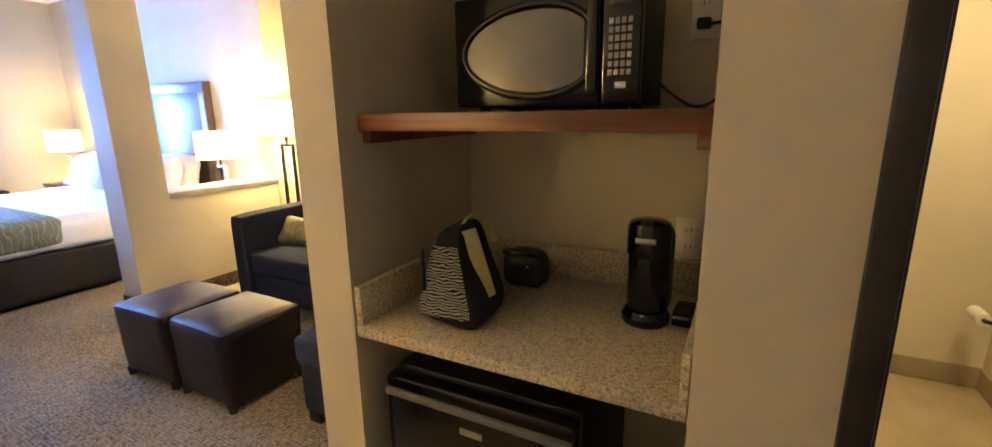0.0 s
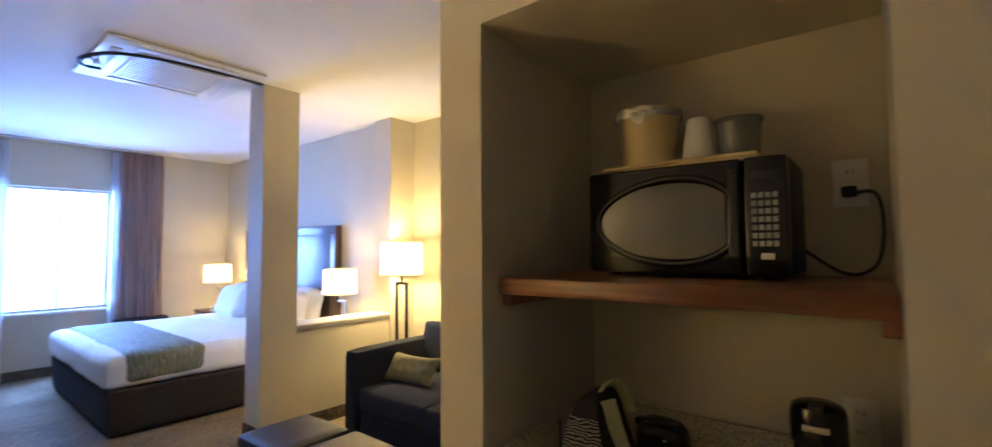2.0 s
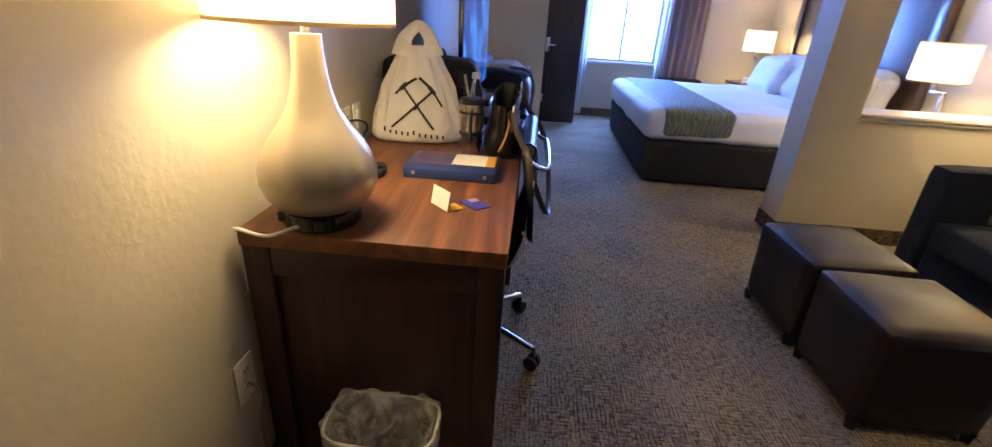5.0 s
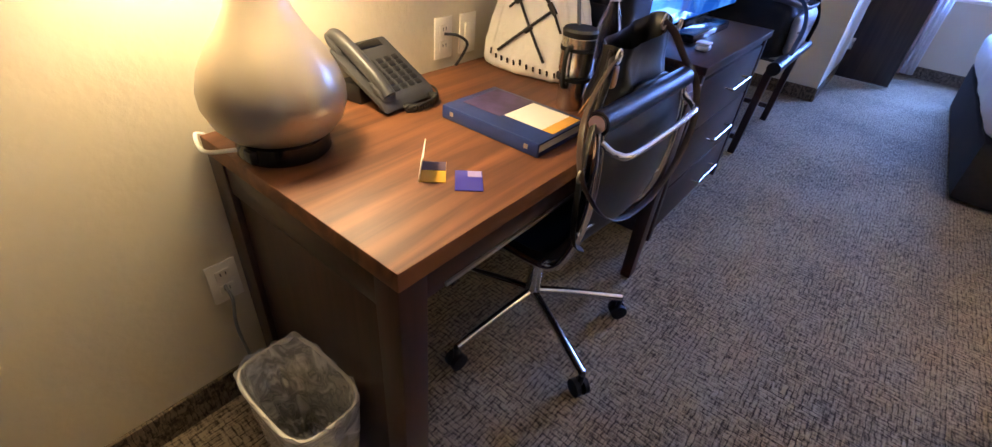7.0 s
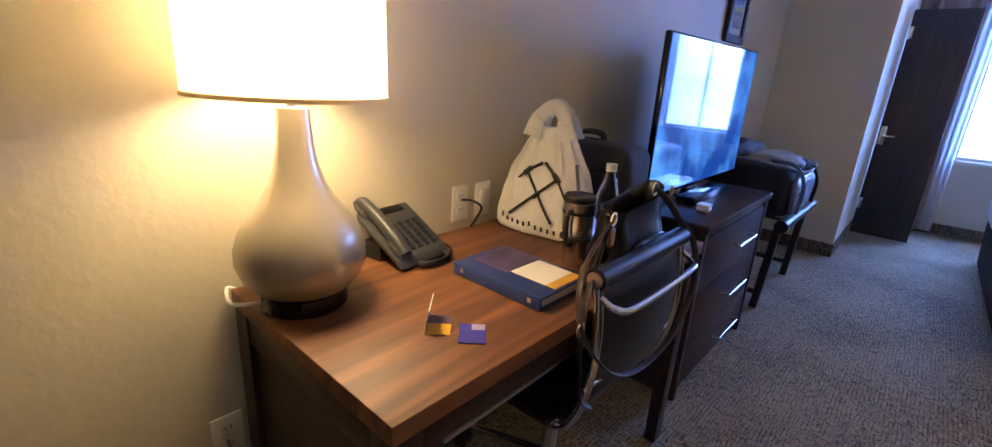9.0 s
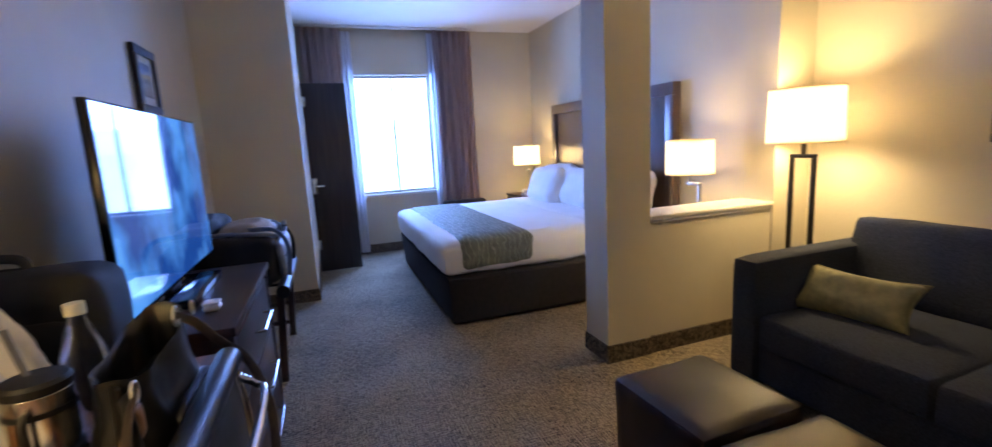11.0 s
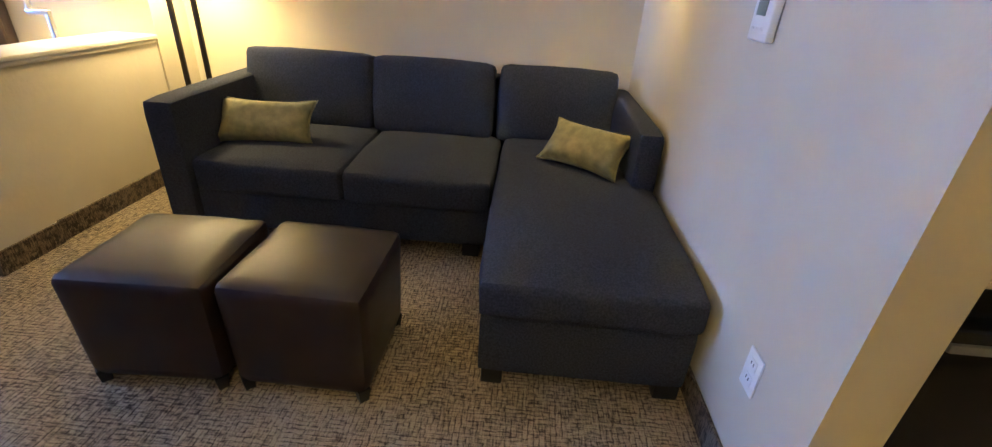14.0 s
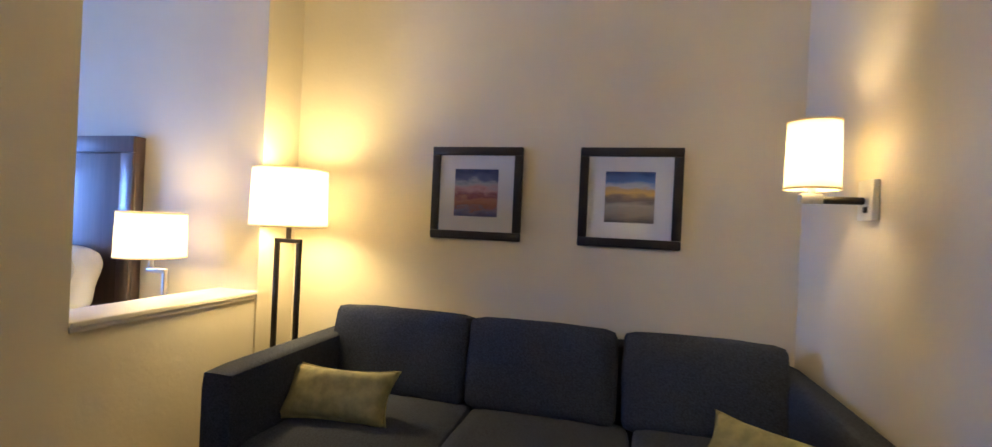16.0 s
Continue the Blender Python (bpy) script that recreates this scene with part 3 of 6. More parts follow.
def lumbar_pillow(at, wide, high, thick, turn, lean, label, seed):
    p = thing("throw_pillow", at, label, "pillow", "throw pillows on the sofa")
    bm = bmesh.new()
    n, m = 22, 12
    rows = {}
    for side in (1, -1):
        for i in range(n + 1):
            for j in range(m + 1):
                u, v = i / n * 2 - 1, j / m * 2 - 1
                pinch = 1 - 0.13 * (1 - v * v) * u ** 4
                pv = 1 - 0.19 * (1 - u * u) * abs(v) ** 3
                f = (max(0, 1 - u ** 4) * max(0, 1 - v ** 4)) ** 0.55
                lump = noise.noise((u * 2 + seed, v * 2, side)) * 0.10
                key = (i, j, side if 0 < i < n and 0 < j < m else 0)
                if key not in rows:
                    rows[key] = bm.verts.new((u * wide / 2 * pinch, side * thick / 2 * f * (1 + lump), v * high / 2 * pv))
        for i in range(n):
            for j in range(m):
                q = [rows[(a, b, side if 0 < a < n and 0 < b < m else 0)] for a, b in ((i, j), (i + 1, j), (i + 1, j + 1), (i, j + 1))]
                bm.faces.new(q if side < 0 else q[::-1])
    edge = [Vector(rows[(i, 0, 0)].co) for i in range(n + 1)] + [Vector(rows[(n, j, 0)].co) for j in range(1, m + 1)]
    edge += [Vector(rows[(i, m, 0)].co) for i in range(n - 1, -1, -1)] + [Vector(rows[(0, j, 0)].co) for j in range(m - 1, -1, -1)]
    pipe = tube(bmesh.new(), edge, 0.005, 6, False)
    turnm = Matrix.Rotation(radians(turn), 3, "Z") @ Matrix.Rotation(radians(lean), 3, "X")
    lift = 0
    for b in (bm, pipe):
        bmesh.ops.rotate(b, verts=b.verts, cent=(0, 0, 0), matrix=turnm)
    lift = -min(v.co.z for v in bm.verts) + 0.004
    for b in (bm, pipe):
        bmesh.ops.translate(b, verts=b.verts, vec=(0, 0, lift))
    part("cover", bm, OLIVE, p, local=True, sharp=80)
    part("piping", pipe, OLIVE, p, "olive corded edge", local=True)


lumbar_pillow((-2.665, 2.77, 0.400), 0.485, 0.235, 0.12, 4, -34, "olive green lumbar pillow leaning on the back cushion", 1)
lumbar_pillow((-1.090, 2.68, 0.425), 0.42, 0.235, 0.12, -36, -44, "olive green lumbar pillow slumped against the sofa arm", 4)


def ottoman(at):
    o = thing("cube_ottoman", at, "dark brown faux-leather cube ottoman on short black feet", "ottoman", "ottomans before the sofa")
    body = soft_box(bmesh.new(), -0.217, 0.217, -0.215, 0.215, 0.028, 0.403, 0.030, 0.006, 14, 0.003)
    for v in body.verts:
        if v.co.z > 0.36:
            v.co.z += 0.014 * max(0, 1 - (v.co.x / 0.21) ** 2) * max(0, 1 - (v.co.y / 0.21) ** 2)
        k = 1 - 0.045 * max(0, 0.395 - v.co.z) / 0.36
        v.co.x, v.co.y = v.co.x * k, v.co.y * k
    body = part("body", body, LEATHER, o, "padded leather cube", local=True)
    for x in (-0.185, 0.185):
        for y in (-0.185, 0.185):
            part("foot", pole(bmesh.new(), (x, y, 0), (x, y, 0.05), 0.02, 0.028, 4), BLACKMATT, o, local=True)
    return o


ott = ottoman((-2.464, 1.740, 0))
ott.rotation_euler = (0, 0, radians(2.5))
copy_thing(ott, pose(-2.002, 1.755, 0, 0, 0, -1))


def drum_shade(parent, at, r_low, r_top, z0, z1, label="ivory linen drum shade"):
    bm = bmesh.new()
    x, y = at
    lathe(bm, [(r_low, z0), (r_top, z1), (r_top - 0.003, z1), (r_low - 0.003, z0), (r_low, z0)], (x, y, 0), 56)
    sh = part("shade", bm, SHADE, parent, label)
    for z, r in ((z0, r_low), (z1, r_top)):
        part("rim", lathe(bmesh.new(), [(r - 0.004, z - 0.002), (r + 0.002, z - 0.002), (r + 0.002, z + 0.005), (r - 0.004, z + 0.005), (r - 0.004, z - 0.002)], (x, y, 0), 56), SHADE_TRIM, sh)
    spider = bmesh.new()
    for a in (0, 120, 240):
        pole(spider, (x, y, z1 - 0.03), (x + (r_top - 0.003) * math.cos(radians(a)), y + (r_top - 0.003) * math.sin(radians(a)), z1 - 0.006), 0.002, n=6)
    part("spider", spider, NICKEL, sh)


def floor_lamp():
    x, y = FLOOR_LAMP
    l = thing("floor_lamp", (x, y, 0), "lit floor lamp with a dark open frame stand and drum shade", "lamp")
    part("base", boxed(x - 0.13, x + 0.13, y - 0.12, y + 0.12, 0, 0.022, 0.004), BLACKMETAL, l)
    for dx in (-0.066, 0.066):
        part("post", boxed(x + dx - 0.011, x + dx + 0.011, y - 0.011, y + 0.011, 0.022, 1.085, 0.002), BLACKMETAL, l)
    part("crossbar", boxed(x - 0.077, x + 0.077, y - 0.011, y + 0.011, 1.085, 1.107, 0.002), BLACKMETAL, l)
    part("socket_stem", pole(bmesh.new(), (x, y, 1.107), (x, y, 1.24), 0.013), BLACKMETAL, l)
    drum_shade(l, (x, y), 0.190, 0.182, 1.172, 1.462)


floor_lamp()


def picture(name, x0, x1, z0, z1, wall_y, mats, label, face=-1):
    p = thing(name, ((x0 + x1) / 2, wall_y, z0), label, "picture", "framed pictures")
    w = 0.045
    y0, y1 = wall_y + face * 0.03, wall_y + face * 0.002
    y0, y1 = min(y0, y1), max(y0, y1)
    for a, b, c, d in ((x0, x1, z1 - w, z1), (x0, x1, z0, z0 + w), (x0, x0 + w, z0 + w, z1 - w), (x1 - w, x1, z0 + w, z1 - w)):
        part("frame_rail", boxed(a, b, y0, y1, c, d, 0.006), DARKFRAME, p)
    yf = wall_y + face * 0.012
    part("mat_board", boxed(x0 + w, x1 - w, min(yf, yf + face * 0.003), max(yf, yf + face * 0.003), z0 + w, z1 - w), MATBOARD, p)
    ix0, ix1 = x0 + (x1 - x0) * 0.26, x1 - (x1 - x0) * 0.26
    iz0, iz1 = z0 + (z1 - z0) * 0.25, z1 - (z1 - z0) * 0.24
    yp = yf + face * 0.0045
    part("print", boxed(ix0, ix1, min(yp, yp + face * 0.001), max(yp, yp + face * 0.001), iz0, iz1), mats, p)
    yg = wall_y + face * 0.021
    gl = part("glass", boxed(x0 + w, x1 - w, min(yg, yg + face * 0.002), max(yg, yg + face * 0.002), z0 + w, z1 - w), PICGLASS, p)
    gl.visible_shadow = False


def landscape(name, stops, scale=3.0, warp=0.35):
    """A printed view: colour bands by height, broken up by noise."""
    m = bpy.data.materials.new(name)
    m.use_nodes = True
    t = m.node_tree
    b = t.nodes["Principled BSDF"]
    co = t.nodes.new("ShaderNodeTexCoord")
    sep = t.nodes.new("ShaderNodeSeparateXYZ")
    t.links.new(co.outputs["Generated"], sep.inputs[0])
    mp = t.nodes.new("ShaderNodeMapping")
    mp.inputs["Scale"].default_value = (scale, 1, scale * 2.4)
    mp.inputs["Rotation"].default_value = (0, 0.3, 0)
    t.links.new(co.outputs["Generated"], mp.inputs[0])
    nz = t.nodes.new("ShaderNodeTexNoise")
    nz.inputs["Scale"].default_value, nz.inputs["Detail"].default_value = 1.6, 8
    t.links.new(mp.outputs[0], nz.inputs["Vector"])
    mad = t.nodes.new("ShaderNodeMath")
    mad.operation, mad.inputs[1].default_value = "MULTIPLY_ADD", warp
    t.links.new(nz.outputs[0], mad.inputs[0])
    t.links.new(sep.outputs[2], mad.inputs[2])
    off = t.nodes.new("ShaderNodeMath")
    off.operation, off.inputs[1].default_value = "SUBTRACT", warp * 0.5
    t.links.new(mad.outputs[0], off.inputs[0])
    ramp = t.nodes.new("ShaderNodeValToRGB")
    e = ramp.color_ramp.elements
    e[0].position, e[0].color = stops[0][0], (*stops[0][1], 1)
    e[1].position, e[1].color = stops[-1][0], (*stops[-1][1], 1)
    for pos, c in stops[1:-1]:
        e.new(pos).color = (*c, 1)
    t.links.new(off.outputs[0], ramp.inputs[0])
    t.links.new(ramp.outputs[0], b.inputs["Base Color"])
    b.inputs["Roughness"].default_value = 0.6
    return m


DARKFRAME = wood("black_brown_picture_frame", (0.011, 0.007, 0.006), (0.005, 0.003, 0.003), 0.55)
PICGLASS = clear("picture_glass")
PICGLASS.node_tree.nodes["Principled BSDF"].inputs["IOR"].default_value = 1.22
SUNSET = landscape("print_of_a_sunset_plain", [(0.0, (0.12, 0.10, 0.16)), (0.14, (0.26, 0.20, 0.22)), (0.22, (0.34, 0.13, 0.07)), (0.36, (0.44, 0.20, 0.12)), (0.46, (0.26, 0.08, 0.09)), (0.57, (0.52, 0.30, 0.28)), (0.70, (0.36, 0.36, 0.34)), (0.80, (0.12, 0.13, 0.20)), (1.0, (0.035, 0.05, 0.11))], 2.2, 0.5)
MESA = landscape("print_of_a_rocky_valley", [(0.0, (0.10, 0.08, 0.07)), (0.16, (0.28, 0.22, 0.16)), (0.34, (0.36, 0.31, 0.25)), (0.44, (0.17, 0.13, 0.11)), (0.52, (0.30, 0.20, 0.12)), (0.58, (0.66, 0.42, 0.12)), (0.66, (0.52, 0.36, 0.16)), (0.70, (0.42, 0.46, 0.52)), (0.80, (0.09, 0.20, 0.42)), (1.0, (0.02, 0.06, 0.18))], 1.8, 0.28)
picture("framed_picture", -2.58, -2.076, 1.143, 1.64, SOFA_WALL, SUNSET, "dark-framed print of a red sunset plain over the sofa")
picture("framed_picture", -1.78, -1.285, 1.143, 1.64, SOFA_WALL, MESA, "dark-framed print of a golden valley over the sofa")
picture("framed_picture", -4.52, -4.20, 1.51, 1.85, DESK_WALL, MESA, "small dark-framed print past the television", 1)


def sconce():
    x, y = SCONCE
    s = thing("wall_sconce", (ALCOVE, y, 1.30), "lit nickel wall sconce with an ivory oval shade", "wall lamp")
    part("wall_plate", boxed(ALCOVE - 0.022, ALCOVE - 0.001, y - 0.06, y + 0.04, 1.30, 1.435, 0.003), surface("satin_silver_plate", (0.70, 0.69, 0.67), 0.45, 0.5, vary=0.04), s)
    arm = part("arm", tube(bmesh.new(), [(ALCOVE - 0.02, y, 1.365), (x, y, 1.365)], 0.013, 12, False), BLACKMETAL, s, "dark tubular arm")
    part("arm_cap", boxed(x - 0.035, x + 0.03, y - 0.02, y + 0.02, 1.35, 1.385, 0.003), NICKEL, arm)
    part("switch", boxed(ALCOVE - 0.03, ALCOVE - 0.02, y - 0.03, y - 0.015, 1.325, 1.345, 0.001), BLACKMATT, s)
    part("socket_stem", pole(bmesh.new(), (x, y, 1.385), (x, y, 1.46), 0.012), NICKEL, s)
    drum_shade(s, (x, y), 0.084, 0.080, 1.400, 1.628, "ivory linen shade")


sconce()

th = thing("thermostat", (ALCOVE, 1.91, 1.095), "white wall thermostat with a small grey display", "thermostat")
part("case", boxed(ALCOVE - 0.027, ALCOVE - 0.001, 1.856, 1.968, 1.095, 1.222, 0.007, 3), WHITEPLASTIC, th)
part("display", boxed(ALCOVE - 0.029, ALCOVE - 0.0265, 1.888, 1.942, 1.158, 1.204, 0.001), surface("grey_green_display", (0.20, 0.24, 0.19), 0.3), th)
for i in range(3):
    part("button", boxed(ALCOVE - 0.029, ALCOVE - 0.0265, 1.882 + i * 0.026, 1.896 + i * 0.026, 1.122, 1.130, 0.001), WHITEPLASTIC, th)


def wall_plate(at, face, kind, label, colour=None):
    """A 70 x 115 mm cover plate; face is the outward direction along x or y."""
    p = thing("wall_plate", at, label, "outlet" if kind == "outlet" else "wall plate", "wall plates")
    rot = {(-1, 0): -90, (1, 0): 90, (0, -1): 0, (0, 1): 180}[face]
    p.rotation_euler = (0, 0, radians(rot))
    col = colour or WHITEPLASTIC
    part("plate", boxed(-0.035, 0.035, -0.007, -0.001, 0, 0.115, 0.003, 2), col, p, local=True)
    if kind == "outlet":
        for z in (0.035, 0.08):
            soc = part("socket", soft_box(bmesh.new(), -0.017, 0.017, -0.0095, -0.005, z - 0.015, z + 0.015, 0.004, cuts=3), col, p, local=True)
            for dx in (-0.006, 0.006):
                part("slot", boxed(dx - 0.001, dx + 0.001, -0.0105, -0.0093, z - 0.001, z + 0.008), BLACKMATT, soc, local=True)
    else:
        part("rocker", boxed(-0.016, 0.016, -0.011, -0.006, 0.025, 0.09, 0.002), col, p, local=True)
    return p


wall_plate((ALCOVE, 1.44, 0.318), (-1, 0), "outlet", "white outlet low on the wall beside the chaise")


# ---- bed corner ----
def bed():
    b = thing("bed", (-5.37, 2.3, 0), "made king bed with white linen and a dark skirt", "bed")
    x0, x1, y0, y1 = -6.50, -4.42, 1.33, 3.17
    sk = soft_box(bmesh.new(), x0, x1 + 0.060, y0 - 0.005, y1, 0.012, 0.36, 0.03, 0, 14, 0.004)
    for v in sk.verts:
        k = 0.022 * max(0, 0.34 - v.co.z) / 0.33
        v.co.x += k if v.co.x < (x0 + x1) / 2 else -k
        v.co.y += k if v.co.y < y0 + 0.5 else 0
    part("skirt", sk, BEDSKIRT, b, "dark brown fitted bed skirt")
    part("mattress", soft_box(bmesh.new(), x0 + 0.02, x1 - 0.02, y0 + 0.03, y1, 0.35, 0.56, 0.06, cuts=8), LINEN, b)
    bm = soft_box(bmesh.new(), x0 - 0.02, x1 + 0.02, y0 - 0.02, y1 - 0.02, 0.345, 0.605, 0.075, 0.012, 26, 0.010, 3)
    part("duvet", bm, LINEN, b, "crisp white duvet")
    fold = soft_box(bmesh.new(), x0 - 0.01, x1 + 0.024, 2.52, 2.92, 0.40, 0.625, 0.07, 0.006, 14, 0.006, 9)
    part("turned_sheet", fold, LINEN, b)


bed()
rn = thing("bed_runner", (-5.38, 1.70, 0.62), "grey-green patterned runner across the foot of the bed", "bed runner")
band = part("cloth", soft_box(bmesh.new(), -6.53, -4.385, 1.42, 2.02, 0.375, 0.622, 0.075, 0.006, 18, 0.006, 4), RUNNER, rn, sharp=70)


def bed_pillow(at, turn, lean, wide=0.70, high=0.39, group="bed pillows"):
    bm = bmesh.new()
    soft_box(bm, -wide / 2, wide / 2, -0.10, 0.10, 0, high, 0.095, 0.02, 12, 0.02, at[0])
    bmesh.ops.rotate(bm, verts=bm.verts, cent=(0, 0, 0), matrix=Matrix.Rotation(radians(turn), 3, "Z") @ Matrix.Rotation(radians(lean), 3, "X"))
    bmesh.ops.translate(bm, verts=bm.verts, vec=at)
    single("bed_pillow", bm, LINEN, "plump white pillow propped against the headboard", "pillow", group, 80)


for px in (-6.03, -4.85):
    bed_pillow((px, 3.02, 0.60), 2, -14)
    bed_pillow((px + 0.06, 2.80, 0.60), -3, -24)
bed_pillow((-5.38, 2.90, 0.60), 0, -20, 0.64, 0.37)

hb = thing("headboard", (-5.39, 3.25, 0), "glossy dark wood panelled headboard on the wall", "headboard")
part("panel", boxed(-6.51, -4.39, 3.24, 3.298, 0.12, 1.66, 0.006), HEADWOOD, hb)
for z0, z1 in ((1.56, 1.66), (0.12, 0.22)):
    part("rail", boxed(-6.51, -4.39, 3.222, 3.24, z0, z1, 0.004), HEADWOOD, hb)
for x0, x1 in ((-6.51, -6.41), (-4.49, -4.39), (-5.50, -5.40)):
    part("stile", boxed(x0, x1, 3.222, 3.24, 0.22, 1.56, 0.004), HEADWOOD, hb)


def nightstand(x):
    n = thing("nightstand", (x, 3.04, 0), "dark espresso nightstand beside the bed", "nightstand", "nightstands")
    part("top", boxed(x - 0.27, x + 0.27, 2.82, 3.285, 0.58, 0.61, 0.004), ESPRESSO, n)
    part("body", boxed(x - 0.255, x + 0.255, 2.84, 3.28, 0.10, 0.58, 0.004), ESPRESSO, n)
    dr = part("drawer", boxed(x - 0.245, x + 0.245, 2.822, 2.84, 0.36, 0.57, 0.003), ESPRESSO, n)
    part("handle", tube(bmesh.new(), [(x - 0.07, 2.825, 0.47), (x - 0.07, 2.80, 0.47), (x + 0.07, 2.80, 0.47), (x + 0.07, 2.825, 0.47)], 0.005, 8, False), NICKEL, dr)
    for dx in (-0.23, 0.23):
        for y in (2.86, 3.25):
            part("leg", boxed(x + dx - 0.02, x + dx + 0.02, y - 0.02, y + 0.02, 0, 0.10, 0.003), ESPRESSO, n)


def bedside_lamp(at, label):
    x, y = at
    l = thing("bedside_lamp", (x, y, 0.61), label, "lamp", "bedside lamps")
    part("base", boxed(x + 0.02, x + 0.16, y - 0.07, y + 0.07, 0.61, 0.63, 0.004), NICKEL, l)
    part("stem", boxed(x + 0.085, x + 0.105, y - 0.01, y + 0.01, 0.63, 0.90, 0.002), NICKEL, l)
    part("arm", boxed(x - 0.015, x + 0.105, y - 0.011, y + 0.011, 0.90, 0.922, 0.002), NICKEL, l)
    part("socket_stem", pole(bmesh.new(), (x, y, 0.922), (x, y, 1.03), 0.012), NICKEL, l)
    drum_shade(l, (x, y), 0.160, 0.155, 0.978, 1.208)


nightstand(-4.02)
nightstand(-6.81)
bedside_lamp(NEAR_BEDSIDE, "lit bedside lamp with an angled nickel stem behind the ledge")
bedside_lamp(FAR_BEDSIDE, "lit bedside lamp with an angled nickel stem beside the window")


def drape(name, y0, y1, x, z0, z1, folds, depth, material, label, category="curtain"):
    bm = bmesh.new()
    n, m = folds * 10, 8
    grid = []
    for j in range(m + 1):
        v = j / m
        row = []
        for i in range(n + 1):
            u = i / n
            a = u * folds * 2 * math.pi
            d = depth * (0.75 + 0.25 * (1 - v)) * math.sin(a + 0.5 * math.sin(3 * v + u * 4)) + 0.012 * noise.noise((u * 6, v * 2, x))
            row.append(bm.verts.new((x + d, y0 + (y1 - y0) * (u + 0.012 * math.sin(5 * v + 9 * u)), z1 + (z0 - z1) * v)))
        grid.append(row)
    for a, b in zip(grid, grid[1:]):
        for i in range(n):
            bm.faces.new((a[i], a[i + 1], b[i + 1], b[i]))
    if material is DRAPE:
        bmesh.ops.solidify(bm, geom=bm.faces[:], thickness=0.004)
    return single(name, bm, material, label, category, "curtains at the window", 80)


drape("curtain", 0.50, 0.93, -7.13, 0.03, 2.62, 5, 0.035, DRAPE, "mauve taupe drape drawn aside at the window")
drape("curtain", 1.98, 2.46, -7.13, 0.03, 2.62, 5, 0.035, DRAPE, "mauve taupe drape hanging beside the bed")
drape("sheer_curtain", 0.86, 1.04, -7.18, 0.03, 2.60, 4, 0.018, SHEER, "white sheer curtain gathered at the window edge")
drape("sheer_curtain", 1.92, 2.06, -7.18, 0.03, 2.60, 3, 0.018, SHEER, "white sheer curtain gathered at the window edge")
single("curtain_track", boxed(-7.16, -7.10, 0.48, 2.50, 2.634, 2.648, 0.003), CEIL, "white ceiling curtain track", "curtain track")

heater = thing("wall_heater", (-7.1, 2.55, 0), "black low wall unit under the window beside the drape", "heater")
part("case", boxed(-7.08, -6.98, 1.95, 2.50, 0.0, 0.575, 0.008), BLACKMATT, heater)
part("grille", boxed(-7.08, -6.985, 1.97, 2.48, 0.575, 0.585, 0.002), BLACKMETAL, heater)

cd = thing("closet_door", (-6.56, 0.49, 0), "dark veneer door standing open before the drapes", "door")
leaf = part("leaf", boxed(-6.585, -6.545, 0.475, 0.90, 0.012, 1.95, 0.003), DOORWOOD, cd)
part("lever_handle", tube(bmesh.new(), [(-6.545, 0.505, 0.92), (-6.49, 0.505, 0.92), (-6.485, 0.525, 0.92), (-6.485, 0.595, 0.92)], 0.008, 10, False), CHROME, leaf)
part("handle_plate", boxed(-6.545, -6.538, 0.482, 0.528, 0.84, 1.0, 0.002), CHROME, leaf)
for z in (1.72, 0.25):
    part("hinge", boxed(-6.549, -6.538, 0.475, 0.505, z, z + 0.10, 0.002), CHROME, leaf)

# ceiling cassette and its cable
ac = thing("ceiling_air_conditioner", (-3.70, 1.48, 2.60), "white ceiling cassette air conditioner with a slatted grille", "air conditioner")
acb = bmesh.new()
box(acb, -4.15, -3.25, 1.03, 1.93, 2.625, 2.648, 0.012, 3)
part("panel", acb, WHITEPLASTIC, ac)
part("intake_grille", boxed(-3.97, -3.43, 1.21, 1.75, 2.612, 2.626, 0.006), WHITEPLASTIC, ac)
for i in range(14):
    x = -3.95 + i * 0.0385
    part("slat", boxed(x, x + 0.030, 1.23, 1.73, 2.606, 2.613, 0.002), WHITEPLASTIC, ac)
for x0, x1, y0, y1 in ((-4.10, -4.04, 1.20, 1.76), (-3.36, -3.30, 1.20, 1.76), (-3.98, -3.42, 1.08, 1.14), (-3.98, -3.42, 1.82, 1.88)):
    part("louver", boxed(x0, x1, y0, y1, 2.619, 2.626, 0.003), WHITEPLASTIC, ac)
cc = thing("ceiling_cable", (-3.70, 1.55, 2.60), "thick dark twin cable looped from the ceiling unit to the column", "cable")
for dx, dy, dz in ((0.0, 0.0, 0.0), (0.024, 0.012, 0.010)):
    part("cable_strand", tube(bmesh.new(), [(-3.86 + dx, 1.12, 2.606 - dz), (-3.83 + dx, 1.02 + dy, 2.598 - dz), (-3.66 + dx, 0.99 + dy, 2.592 - dz), (-3.44 + dx, 1.10 + dy, 2.594 - dz), (-3.34 + dx, 1.38, 2.598 - dz), (-3.34 + dx, 1.70, 2.604 - dz), (-3.40 + dx, 1.92, 2.615), (-3.49 + dx, 2.002, 2.646)], 0.0075, 14), BLACKMATT, cc)


